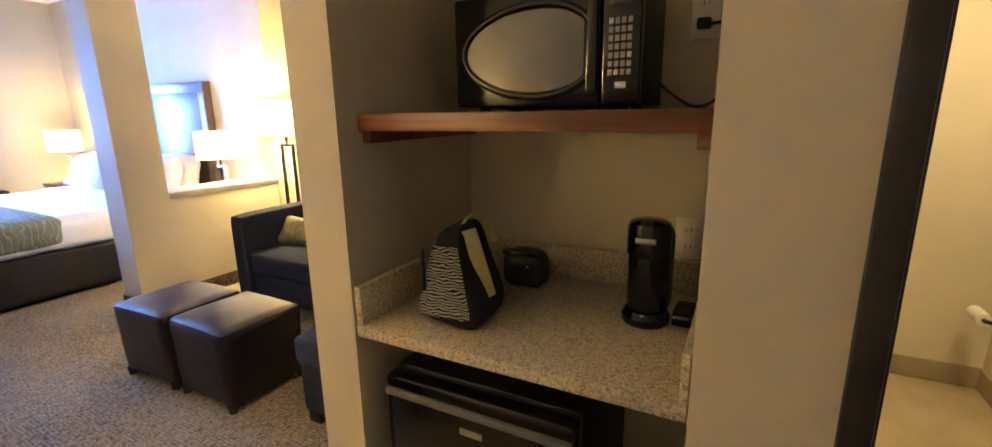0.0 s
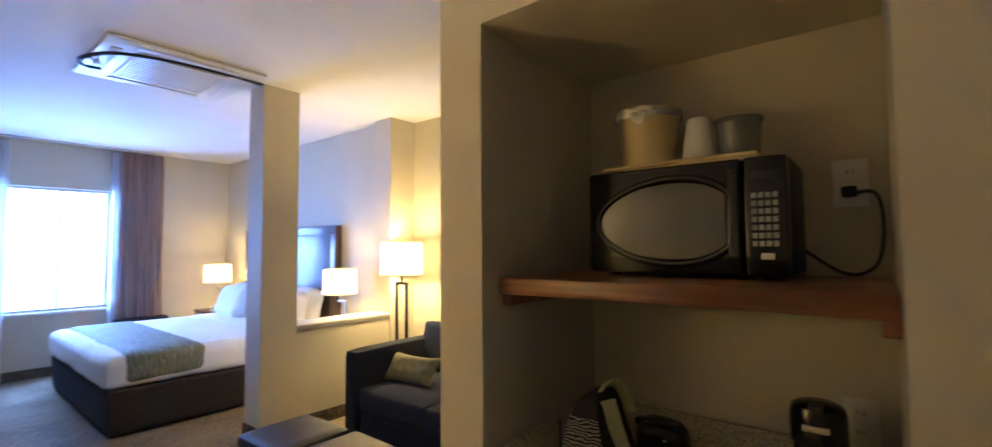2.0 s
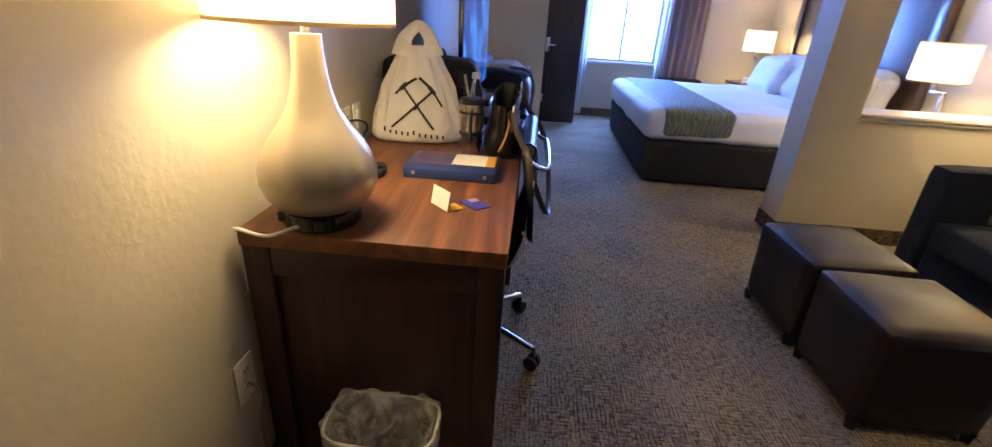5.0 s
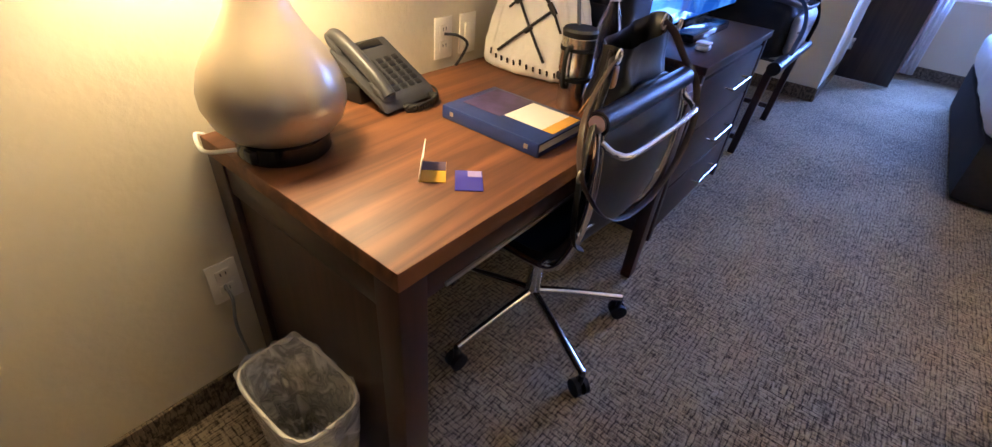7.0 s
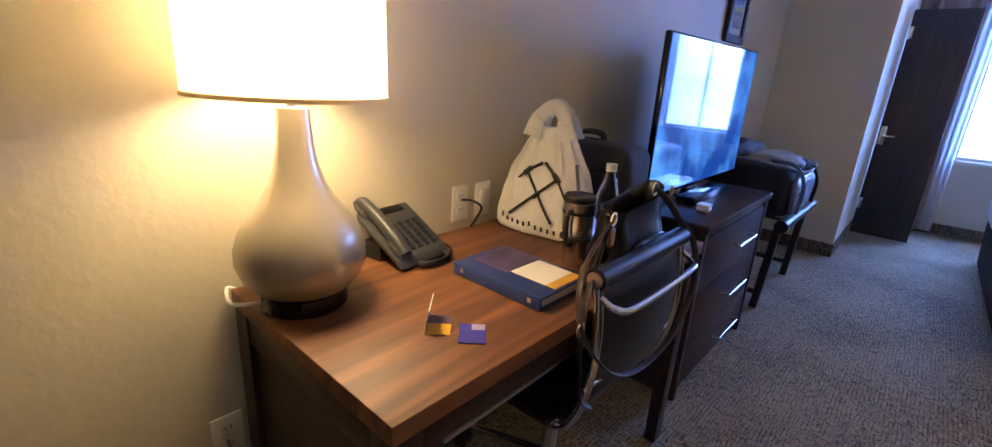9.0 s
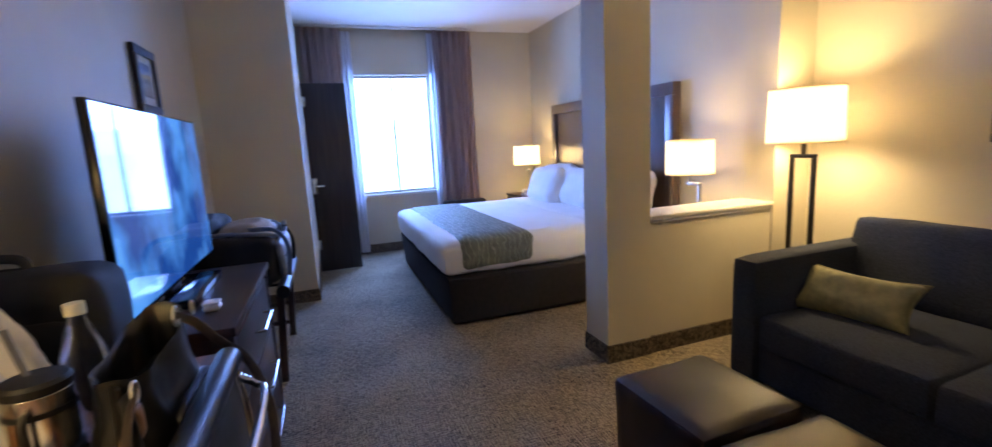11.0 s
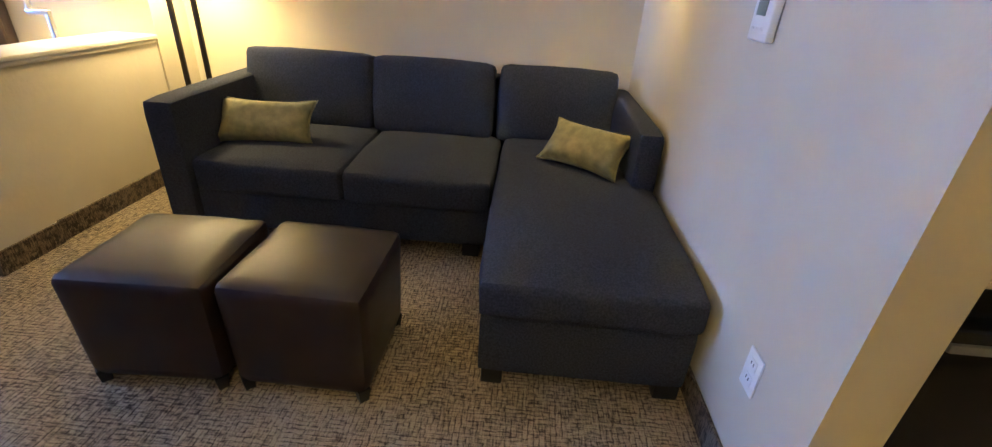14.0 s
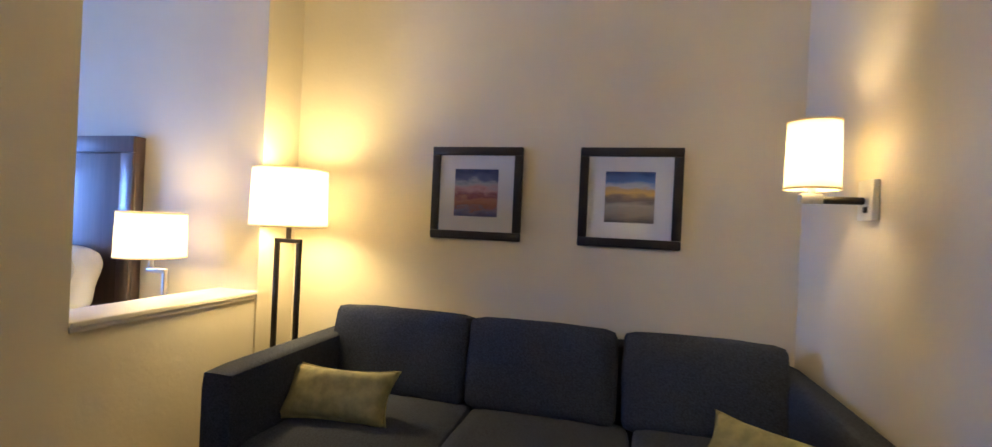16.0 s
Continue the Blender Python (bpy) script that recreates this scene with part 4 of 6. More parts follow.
# ---- desk wall ----
def desk():
    d = thing("desk", (-2.0, 0.08, 0), "walnut-topped writing desk with dark espresso panels, against the wall", "desk")
    part("top", boxed(-2.60, -1.385, -0.215, 0.372, 0.732, 0.77, 0.003), WALNUT, d, "walnut laminate top with streaked grain")
    part("end_panel", boxed(-1.425, -1.402, -0.15, 0.31, 0.03, 0.732, 0.002), ESPRESSO_UP, d)
    for y0, y1 in ((-0.212, -0.15), (0.31, 0.368)):
        part("post", boxed(-1.447, -1.388, y0, y1, 0, 0.732, 0.003), ESPRESSO_UP, d)
    part("end_rail", boxed(-1.44, -1.392, -0.15, 0.31, 0.66, 0.732, 0.002), ESPRESSO, d)
    part("modesty_panel", boxed(-2.55, -1.447, -0.20, -0.18, 0.25, 0.732, 0.002), ESPRESSO, d)
    dr = part("drawer", boxed(-2.50, -1.46, 0.30, 0.352, 0.655, 0.732, 0.003), ESPRESSO, d)
    part("drawer_pull", boxed(-2.2, -1.50, 0.352, 0.358, 0.66, 0.668, 0.001), NICKEL, dr)
    for y0, y1 in ((-0.205, -0.155), (0.31, 0.365)):
        leg = boxed(-2.59, -2.535, y0, y1, 0, 0.732, 0.003)
        for v in leg.verts:
            if v.co.z < 0.3:
                v.co.y = (y0 + y1) / 2 + (v.co.y - (y0 + y1) / 2) * 0.7
        part("leg", leg, ESPRESSO_UP, d)
    part("end_panel", boxed(-2.575, -2.555, -0.155, 0.31, 0.20, 0.732, 0.002), ESPRESSO_UP, d)


desk()


def desk_lamp():
    x, y = DESK_LAMP
    l = thing("table_lamp", (x, y, 0.77), "lit pearl gourd-shaped lamp with a drum shade on the desk", "lamp")
    part("base", lathe(bmesh.new(), [(0.0, 0.0), (0.082, 0.0), (0.086, 0.006), (0.084, 0.034), (0.078, 0.040), (0.0, 0.040)], (x, y, 0.77), 48), BLACKGLOSS, l, "black base with sockets")
    prof = [(0.070, 0.036), (0.095, 0.046), (0.114, 0.068), (0.125, 0.098), (0.125, 0.125), (0.115, 0.158), (0.097, 0.190), (0.072, 0.222), (0.053, 0.255), (0.041, 0.292), (0.034, 0.332), (0.031, 0.372), (0.030, 0.398), (0.0, 0.400)]
    part("body", lathe(bmesh.new(), prof, (x, y, 0.77), 56), PEARL, l, "pearl champagne glazed gourd body", sharp=60)
    part("socket_stem", pole(bmesh.new(), (x, y, 1.168), (x, y, 1.25), 0.010), NICKEL, l)
    for a in (20, -60):
        part("socket", boxed(x + 0.080 * math.cos(radians(a)) - 0.012, x + 0.080 * math.cos(radians(a)) + 0.012, y + 0.080 * math.sin(radians(a)) - 0.012, y + 0.080 * math.sin(radians(a)) + 0.012, 0.778, 0.802, 0.003), BLACKMATT, l)
    drum_shade(l, (x, y), 0.174, 0.171, 1.190, 1.412)
    part("cord", tube(bmesh.new(), [(x + 0.08, y - 0.02, 0.785), (x + 0.12, y - 0.07, 0.776), (x + 0.10, y - 0.15, 0.776), (x + 0.07, -0.222, 0.74), (x + 0.07, -0.226, 0.60)], 0.004, 8), WHITEPLASTIC, l)


desk_lamp()


def dresser():
    d = thing("dresser", (-3.26, 0.05, 0), "dark espresso three-drawer dresser with chrome pulls", "dresser")
    part("carcass", boxed(-3.695, -2.825, -0.215, 0.284, 0.045, 0.735, 0.003), ESPRESSO_UP, d)
    part("top", boxed(-3.715, -2.805, -0.22, 0.318, 0.735, 0.765, 0.003), ESPRESSO, d)
    for x0, x1 in ((-3.70, -3.668), (-2.852, -2.82)):
        part("stile", boxed(x0, x1, 0.245, 0.308, 0.0, 0.735, 0.003), ESPRESSO_UP, d)
        part("back_leg", boxed(x0, x1, -0.21, -0.16, 0.0, 0.045, 0.003), ESPRESSO_UP, d)
    part("top_rail", boxed(-3.666, -2.854, 0.276, 0.298, 0.706, 0.733, 0.002), ESPRESSO, d)
    for z0, z1, zp in ((0.050, 0.248, 0.150), (0.256, 0.472, 0.366), (0.480, 0.700, 0.598)):
        dr = part("drawer", boxed(-3.664, -2.856, 0.276, 0.304, z0, z1, 0.003), ESPRESSO, d)
        part("pull", tube(bmesh.new(), [(-3.47, 0.302, zp), (-3.47, 0.336, zp), (-3.22, 0.336, zp), (-3.22, 0.302, zp)], 0.0065, 8, False), CHROME, dr, "chrome bar pull")


dresser()


def television():
    t = thing("television", (-3.39, 0.03, 0.765), "large flat-screen television on the dresser, reflecting the window", "television")
    part("casing", boxed(-3.945, -2.835, 0.026, 0.05, 0.80, 1.435, 0.004), BLACKGLOSS, t)
    part("screen", boxed(-3.935, -2.845, 0.050, 0.0525, 0.815, 1.427), TVSCREEN, t, "glossy screen with a blue glow for the mirrored window and a dim picture")
    part("neck", boxed(-3.45, -3.33, 0.0, 0.03, 0.77, 0.86, 0.004), BLACKMATT, t)
    part("foot", boxed(-3.60, -3.18, -0.09, 0.075, 0.765, 0.775, 0.004), BLACKGLOSS, t)


television()


def office_chair():
    c = thing("desk_chair", (-2.094, 0.188, 0), "black leather swivel chair with a chrome frame at the desk", "chair")
    x, y = 0.0, 0.0
    for i in range(5):
        a = radians(-8 + i * 72)
        ex, ey = x + 0.32 * math.cos(a), y + 0.32 * math.sin(a)
        arm = bmesh.new()
        tube(arm, [(x, y, 0.135), (x + 0.15 * math.cos(a), y + 0.15 * math.sin(a), 0.115), (ex, ey, 0.085)], 0.014, 10)
        leg = part("base_arm", arm, CHROME, c, local=True)
        cs = bmesh.new()
        for s in (-1, 1):
            o = Vector((-math.sin(a), math.cos(a), 0)) * 0.012 * s
            pole(cs, Vector((ex, ey, 0.028)) + o * 0.6, Vector((ex, ey, 0.028)) + o * 1.8, 0.028, n=18)
        pole(cs, (ex, ey, 0.04), (ex, ey, 0.085), 0.010)
        part("caster", cs, BLACKMATT, leg, "black twin-wheel caster", local=True)
    part("gas_column", pole(bmesh.new(), (x, y, 0.10), (x, y, 0.40), 0.025), CHROME, c, local=True)
    part("mechanism", boxed(x - 0.09, x + 0.09, y - 0.12, y + 0.10, 0.385, 0.42, 0.008), BLACKMATT, c, local=True)
    seat = bmesh.new()
    rows = []
    line = smooth_line([(0, a, b) for a, b in [(0.205, 0.855), (0.222, 0.77), (0.222, 0.65), (0.20, 0.54), (0.14, 0.465), (0.02, 0.45), (-0.14, 0.455), (-0.24, 0.44), (-0.27, 0.405)]], 6)
    for p in line:
        rows.append([seat.verts.new((x + u * 0.205, y + p.y + 0.02 * (1 - u * u) * (1 if p.z > 0.55 else 0), p.z - 0.012 * (1 - u * u) * (1 if p.z <= 0.55 else 0))) for u in (-1, -0.6, -0.2, 0.2, 0.6, 1)])
    for a, b in zip(rows, rows[1:]):
        for k in range(5):
            seat.faces.new((a[k], a[k + 1], b[k + 1], b[k]))
    bmesh.ops.recalc_face_normals(seat, faces=seat.faces)
    bmesh.ops.solidify(seat, geom=seat.faces[:], thickness=0.022)
    part("seat_and_back", seat, BLACKLEATHER, c, "black leather sling seat and back", sharp=60, local=True)
    part("top_roll", pole(bmesh.new(), (x - 0.222, y + 0.207, 0.86), (x + 0.222, y + 0.207, 0.86), 0.0245, n=24), BLACKLEATHER, c, "padded leather roll", local=True)
    for s in (-1, 1):
        sx = x + s * 0.215
        part("side_rail", tube(bmesh.new(), [(sx, y + 0.207, 0.86), (sx, y + 0.222, 0.76), (sx, y + 0.222, 0.65), (sx, y + 0.20, 0.53), (sx, y + 0.14, 0.455), (sx, y - 0.05, 0.45), (sx, y - 0.24, 0.44)], 0.011, 10), CHROME, c, local=True)
        part("roll_cap", pole(bmesh.new(), (sx + s * 0.006, y + 0.207, 0.86), (sx + s * 0.013, y + 0.207, 0.86), 0.018, n=24), NICKEL, c, local=True)
    part("back_bar", tube(bmesh.new(), [(x - 0.215, y + 0.218, 0.822), (x - 0.205, y + 0.25, 0.805), (x - 0.15, y + 0.272, 0.80), (x + 0.15, y + 0.272, 0.80), (x + 0.205, y + 0.25, 0.805), (x + 0.215, y + 0.218, 0.822)], 0.008, 10), CHROME, c, "chrome push bar behind the back", local=True)
    for z in (0.60, 0.47):
        part("spacer_bar", pole(bmesh.new(), (x - 0.215, y + (0.215 if z > 0.5 else 0.14), z), (x + 0.235, y + (0.215 if z > 0.5 else 0.14), z), 0.008), CHROME, c, local=True)


office_chair()


# ---- kitchenette niche ----
sh = thing("niche_shelf", (-0.255, 1.5, 1.29), "thick cherry-stained wooden shelf in the niche", "shelf")
part("board", boxed(-0.630, 0.119, 1.262, NICHE_BACK - 0.002, 1.296, 1.335, 0.003), SHELFWOOD, sh)
for x0, x1 in ((-0.631, -0.606), (0.095, 0.120)):
    part("cleat", boxed(x0, x1, 1.275, NICHE_BACK - 0.002, 1.268, 1.296, 0.002), SHELFWOOD, sh)

ct = thing("niche_counter", (-0.255, 1.48, 0.80), "speckled tan granite counter with a low backsplash", "counter")
part("slab", boxed(-0.631, 0.120, 1.203, NICHE_BACK - 0.002, 0.807, 0.837, 0.004, 3), GRANITE, ct)
part("backsplash", boxed(-0.611, 0.120, NICHE_BACK - 0.022, NICHE_BACK - 0.002, 0.837, 0.935, 0.003), GRANITE, ct)
part("side_splash", boxed(-0.631, -0.611, 1.206, NICHE_BACK - 0.002, 0.837, 0.935, 0.003), GRANITE, ct)
part("side_splash", boxed(0.105, 0.120, 1.206, NICHE_BACK - 0.022, 0.837, 0.935, 0.003), GRANITE, ct)

fr = thing("mini_fridge", (-0.30, 1.50, 0), "black compact refrigerator under the counter", "refrigerator")
part("body", boxed(-0.59, -0.09, 1.30, 1.74, 0.02, 0.70, 0.006), BLACKMATT, fr)
fd = part("door", boxed(-0.59, -0.09, 1.245, 1.297, 0.03, 0.695, 0.012, 3), BLACKGLOSS, fr)
part("handle_strip", boxed(-0.585, -0.095, 1.236, 1.25, 0.645, 0.665, 0.004), GREYPLASTIC, fd)
part("badge", boxed(-0.37, -0.31, 1.243, 1.2465, 0.595, 0.612, 0.001), NICKEL, fd)
for x in (-0.55, -0.13):
    for y in (1.33, 1.70):
        part("foot", pole(bmesh.new(), (x, y, 0), (x, y, 0.022), 0.018), BLACKMATT, fr)


def microwave():
    x0, x1, y0, y1, z0, z1 = -0.498, -0.044, 1.49, 1.755, 1.345, 1.600
    m = thing("microwave", ((x0 + x1) / 2, y0, 1.335), "glossy black microwave with an oval window on the shelf", "microwave")
    part("body", boxed(x0, x1, y0 + 0.02, y1, z0, z1, 0.006), BLACKMATT, m)
    xd = x1 - 0.086
    door = part("door", boxed(x0, xd, y0 - 0.012, y0 + 0.019, z0, z1, 0.010, 3), BLACKGLOSS, m)
    cx, cz, rx, rz = (x0 + xd) / 2 + 0.015, (z0 + z1) / 2 - 0.005, 0.160, 0.088
    bm = bmesh.new()
    ring = []
    for i in range(64):
        a = 2 * math.pi * i / 64
        ux, uz = math.cos(a), math.sin(a)
        ex = rx * (abs(ux) ** 0.85) * (1 if ux > 0 else -1)
        ring.append(bm.verts.new((min(cx + ex, xd - 0.035), y0 - 0.0145, cz + rz * uz * (1.0 + 0.12 * ux))))
    bm.faces.new(ring)
    got = bmesh.ops.extrude_face_region(bm, geom=bm.faces[:])
    bmesh.ops.translate(bm, verts=[g for g in got["geom"] if isinstance(g, bmesh.types.BMVert)], vec=(0, 0.003, 0))
    part("window", bm, MWGLASS, door, "grey screened oval window")
    line = [(min(cx + (rx + 0.010) * math.cos(a) * 1.0, xd - 0.022), y0 - 0.013, cz + (rz + 0.012) * math.sin(a) * (1 + 0.12 * math.cos(a))) for a in [2 * math.pi * i / 48 for i in range(49)]]
    part("bezel", tube(bmesh.new(), line, 0.009, 8, False), BLACKGLOSS, door, "raised glossy oval bezel")
    part("door_pull", boxed(xd - 0.03, xd - 0.004, y0 - 0.022, y0 - 0.010, z0 + 0.02, z1 - 0.02, 0.006, 3), BLACKGLOSS, door)
    panel = part("control_panel", boxed(xd + 0.002, x1, y0 - 0.012, y0 + 0.019, z0, z1, 0.008, 3), BLACKGLOSS, m)
    part("clock_display", boxed(xd + 0.018, x1 - 0.018, y0 - 0.0135, y0 - 0.011, z1 - 0.055, z1 - 0.030, 0.001), SCREEN, panel)
    for r in range(7):
        for k in range(4):
            bx, bz = xd + 0.018 + k * 0.0132, z1 - 0.078 - r * 0.0172
            part("key", boxed(bx, bx + 0.0095, y0 - 0.0138, y0 - 0.0115, bz - 0.0115, bz, 0.001, 1), KEYPAD, panel)
    part("door_button", boxed(xd + 0.034, xd + 0.058, y0 - 0.0145, y0 - 0.011, z0 + 0.035, z0 + 0.048, 0.002), WHITEPLASTIC, panel)
    for x in (x0 + 0.05, x1 - 0.05):
        for y in (y0 + 0.05, y1 - 0.05):
            part("foot", pole(bmesh.new(), (x, y, 1.335), (x, y, 1.348), 0.014), BLACKMATT, m)
    part("cord", tube(bmesh.new(), [(x1 - 0.03, y1 - 0.02, 1.42), (0.03, 1.72, 1.345), (0.09, 1.735, 1.36), (0.108, 1.74, 1.44), (0.098, 1.735, 1.525), (0.055, 1.740, 1.533)], 0.004, 8), BLACKMATT, m)


MWGLASS = surface("microwave_window_screen", (0.115, 0.115, 0.12), 0.22, vary=0.25, scale=3, coat=0.4)
KEYPAD = surface("pale_keypad_print", (0.42, 0.42, 0.42), 0.4)
microwave()


# ---- things on the desk ----
def plastic_bag():
    """A filled carrier bag: full at the foot, drawn in to two loop handles, with an empty printed emblem."""
    b = thing("carrier_bag", (-2.275, -0.026, 0.77), "white plastic carrier bag with a dark crossed-tools emblem", "bag", rz=9)
    tall = 0.97
    bm = bmesh.new()
    n = 110
    rings = []
    for z, w, d in ((0.0, 0.150, 0.078), (0.008, 0.166, 0.094), (0.025, 0.172, 0.101), (0.05, 0.170, 0.099), (0.08, 0.166, 0.094), (0.11, 0.160, 0.087), (0.14, 0.152, 0.079), (0.17, 0.142, 0.071), (0.20, 0.130, 0.062), (0.225, 0.119, 0.054), (0.25, 0.106, 0.046), (0.275, 0.093, 0.038), (0.30, 0.080, 0.031), (0.325, 0.068, 0.025), (0.345, 0.058, 0.020)):
        ring = []
        for i in range(n):
            a = 2 * math.pi * i / n
            ca, sa = math.cos(a), math.sin(a)
            crease = 1 + 0.07 * noise.noise((ca * 3.2, sa * 3.2, z * 9)) + 0.075 * math.sin(11 * a + z * 14) * (z / 0.27) ** 1.5 + 0.05 * noise.noise((ca * 8, sa * 8, z * 22)) - 0.09 * abs(noise.noise((ca * 4.5 + z * 12, sa * 4.5 - z * 9, z * 11 + 4)))
            ring.append(bm.verts.new((math.copysign(abs(ca) ** 0.82, ca) * d * 0.88 * crease, math.copysign(abs(sa) ** 0.82, sa) * w * crease, z * tall)))
        rings.append(ring)
    for r0, r1 in zip(rings, rings[1:]):
        for i in range(n):
            bm.faces.new((r0[i], r0[(i + 1) % n], r1[(i + 1) % n], r1[i]))
    bm.faces.new(rings[0][::-1])
    body = part("bag_body", bm, POLY, b, local=True, sharp=70)
    for dx, s in ((0.020, 0), (-0.024, 3)):
        hb = bmesh.new()
        pts = smooth_line([(dx * 1.4, -0.060, 0.300), (dx * 1.3, -0.050, 0.345), (dx * 1.2, -0.036, 0.370), (dx, 0.002, 0.400), (dx * 0.9, 0.034, 0.374), (dx * 1.2, 0.046, 0.345), (dx * 1.4, 0.058, 0.300)], 8)
        rows = []
        for k, p in enumerate(pts):
            d = (pts[min(k + 1, len(pts) - 1)] - pts[max(k - 1, 0)]).normalized()
            across = Vector((0, -d.z, d.y))
            half = 0.018 + 0.014 * abs(k / (len(pts) - 1) * 2 - 1) ** 1.5
            rows.append([hb.verts.new(p + across * half * u + Vector((0.004 * u * u + 0.004 * noise.noise((k * 0.4, u * 1.5, s)), 0, 0.004 * noise.noise((k * 0.5, u, s + 5))))) for u in (-1, -0.5, 0, 0.5, 1)])
        for r0, r1 in zip(rows, rows[1:]):
            for q in range(4):
                hb.faces.new((r0[q], r0[q + 1], r1[q + 1], r1[q]))
        bmesh.ops.recalc_face_normals(hb, faces=hb.faces)
        part("handle", hb, POLY, b, local=True, sharp=70)

    def face_x(y, z):
        w = np.interp(z, (0.0, 0.05, 0.11, 0.17, 0.225, 0.275), (0.086, 0.099, 0.087, 0.071, 0.054, 0.038))
        h = np.interp(z, (0.0, 0.05, 0.11, 0.17, 0.225, 0.275), (0.166, 0.170, 0.160, 0.142, 0.119, 0.093))
        return float(0.88 * w * (max(0.05, 1 - (abs(y) / h) ** 2.6)) ** 0.42 + 0.006)

    def stroke(p, q, r):
        pts = [(face_x(p[0] + (q[0] - p[0]) * k / 10, p[1] + (q[1] - p[1]) * k / 10), p[0] + (q[0] - p[0]) * k / 10, tall * (p[1] + (q[1] - p[1]) * k / 10)) for k in range(11)]
        part("emblem_stroke", tube(bmesh.new(), pts, r, 14, False, 0.9), INK, body, local=True)

    for a, b, r in (((-0.092, 0.062), (0.050, 0.190), 0.0040), ((0.058, 0.058), (-0.050, 0.205), 0.0040),
                    ((0.006, 0.238), (0.050, 0.200), 0.0050), ((0.050, 0.200), (0.088, 0.140), 0.0036), ((0.040, 0.208), (0.062, 0.184), 0.0080),
                    ((-0.078, 0.180), (-0.050, 0.208), 0.0036), ((-0.050, 0.208), (-0.004, 0.236), 0.0048), ((-0.060, 0.196), (-0.038, 0.218), 0.0080),
                    ((-0.014, 0.128), (0.002, 0.144), 0.0075)):
        stroke(a, b, r)
    for k in range(11):
        y = -0.118 + k * 0.021
        z = 0.045 - 0.018 * (y + 0.1) / 0.2 + (0.006 if k in (0, 5) else 0)
        stroke((y, z - 0.007), (y, z + (0.009 if k in (0, 5) else 0.006)), 0.0032)
    part("green_print", soft_box(bmesh.new(), face_x(0.085, 0.2) - 0.022, face_x(0.085, 0.2) - 0.016, 0.062, 0.092, 0.19, 0.199, 0.002, cuts=2), GREENPRINT, body, local=True)


POLY = surface("white_thin_polythene", (0.74, 0.73, 0.70), 0.38, vary=0.05, scale=8, bump=0.6, fine=30, distance=0.006)
INK = surface("black_print", (0.020, 0.016, 0.014), 0.5)
GREENPRINT = surface("green_print", (0.05, 0.16, 0.06), 0.5)
plastic_bag()


def laptop_bag():
    b = thing("laptop_bag", (-2.48, -0.03, 0.77), "black fabric laptop bag standing on the desk", "bag")
    part("body", soft_box(bmesh.new(), -2.575, -2.40, -0.205, 0.165, 0.772, 1.045, 0.03, 0.012, 10, 0.01, 2), BLACKCLOTH, b, sharp=70)
    part("front_pocket", soft_box(bmesh.new(), -2.41, -2.375, -0.17, 0.13, 0.785, 0.96, 0.02, 0.006, 8, 0.006, 5), BLACKCLOTH, b, sharp=70)
    part("handle", tube(bmesh.new(), [(-2.49, -0.07, 1.045), (-2.49, -0.06, 1.075), (-2.49, -0.02, 1.082), (-2.49, 0.02, 1.075), (-2.49, 0.03, 1.045)], 0.011, 14, True, 0.6), BLACKCLOTH, b)
    part("zip", tube(bmesh.new(), [(-2.487, -0.19, 1.03), (-2.487, -0.1, 1.055), (-2.487, 0.06, 1.055), (-2.487, 0.15, 1.03)], 0.004, 14), BLACKMATT, b)


BLACKCLOTH = surface("black_woven_nylon", (0.009, 0.009, 0.011), 0.75, vary=0.25, scale=12, bump=0.4, fine=500)
laptop_bag()


def tumbler():
    x, y = -2.105, 0.195
    t = thing("travel_mug", (x, y, 0.77), "steel travel mug with a black banded handle and straw", "mug")
    part("cup", lathe(bmesh.new(), [(0.0, 0), (0.030, 0), (0.032, 0.004), (0.033, 0.08), (0.040, 0.10), (0.041, 0.175), (0.039, 0.178), (0.0, 0.178)], (x, y, 0.77), 40), surface("brushed_mug_steel", (0.74, 0.72, 0.70), 0.24, 1.0, vary=0.08, scale=4, stretch=(1, 1, 9)), t)
    part("lid", lathe(bmesh.new(), [(0.0, 0.176), (0.041, 0.176), (0.042, 0.188), (0.038, 0.194), (0.0, 0.196)], (x, y, 0.77), 40), BLACKMATT, t)
    for z in (0.075, 0.145):
        part("band", lathe(bmesh.new(), [(0.030, z), (0.0420, z), (0.0420, z + 0.008), (0.030, z + 0.008)], (x, y, 0.77), 40), BLACKMATT, t)
    part("handle", tube(bmesh.new(), [(x + 0.039, y + 0.004, 0.926), (x + 0.056, y + 0.004, 0.918), (x + 0.054, y + 0.004, 0.845), (x + 0.033, y + 0.004, 0.832)], 0.006, 14), BLACKMATT, t)
    part("straw", pole(bmesh.new(), (x - 0.01, y - 0.012, 0.96), (x - 0.014, y - 0.03, 1.035), 0.0045), GREYPLASTIC, t)


tumbler()

bx, by = -2.27, 0.185
bo = thing("water_bottle", (bx, by, 0.77), "clear plastic drinking bottle with a white cap", "bottle")
part("bottle_body", lathe(bmesh.new(), [(0.0, 0), (0.031, 0), (0.034, 0.008), (0.033, 0.05), (0.0345, 0.07), (0.033, 0.10), (0.0345, 0.13), (0.033, 0.165), (0.022, 0.205), (0.013, 0.228), (0.013, 0.238)], (bx, by, 0.77), 32), clear("bottle_plastic", (0.90, 0.93, 0.97), 0.08, False), bo)
part("cap", pole(bmesh.new(), (bx, by, 1.006), (bx, by, 1.026), 0.0155, n=24), WHITEPLASTIC, bo)


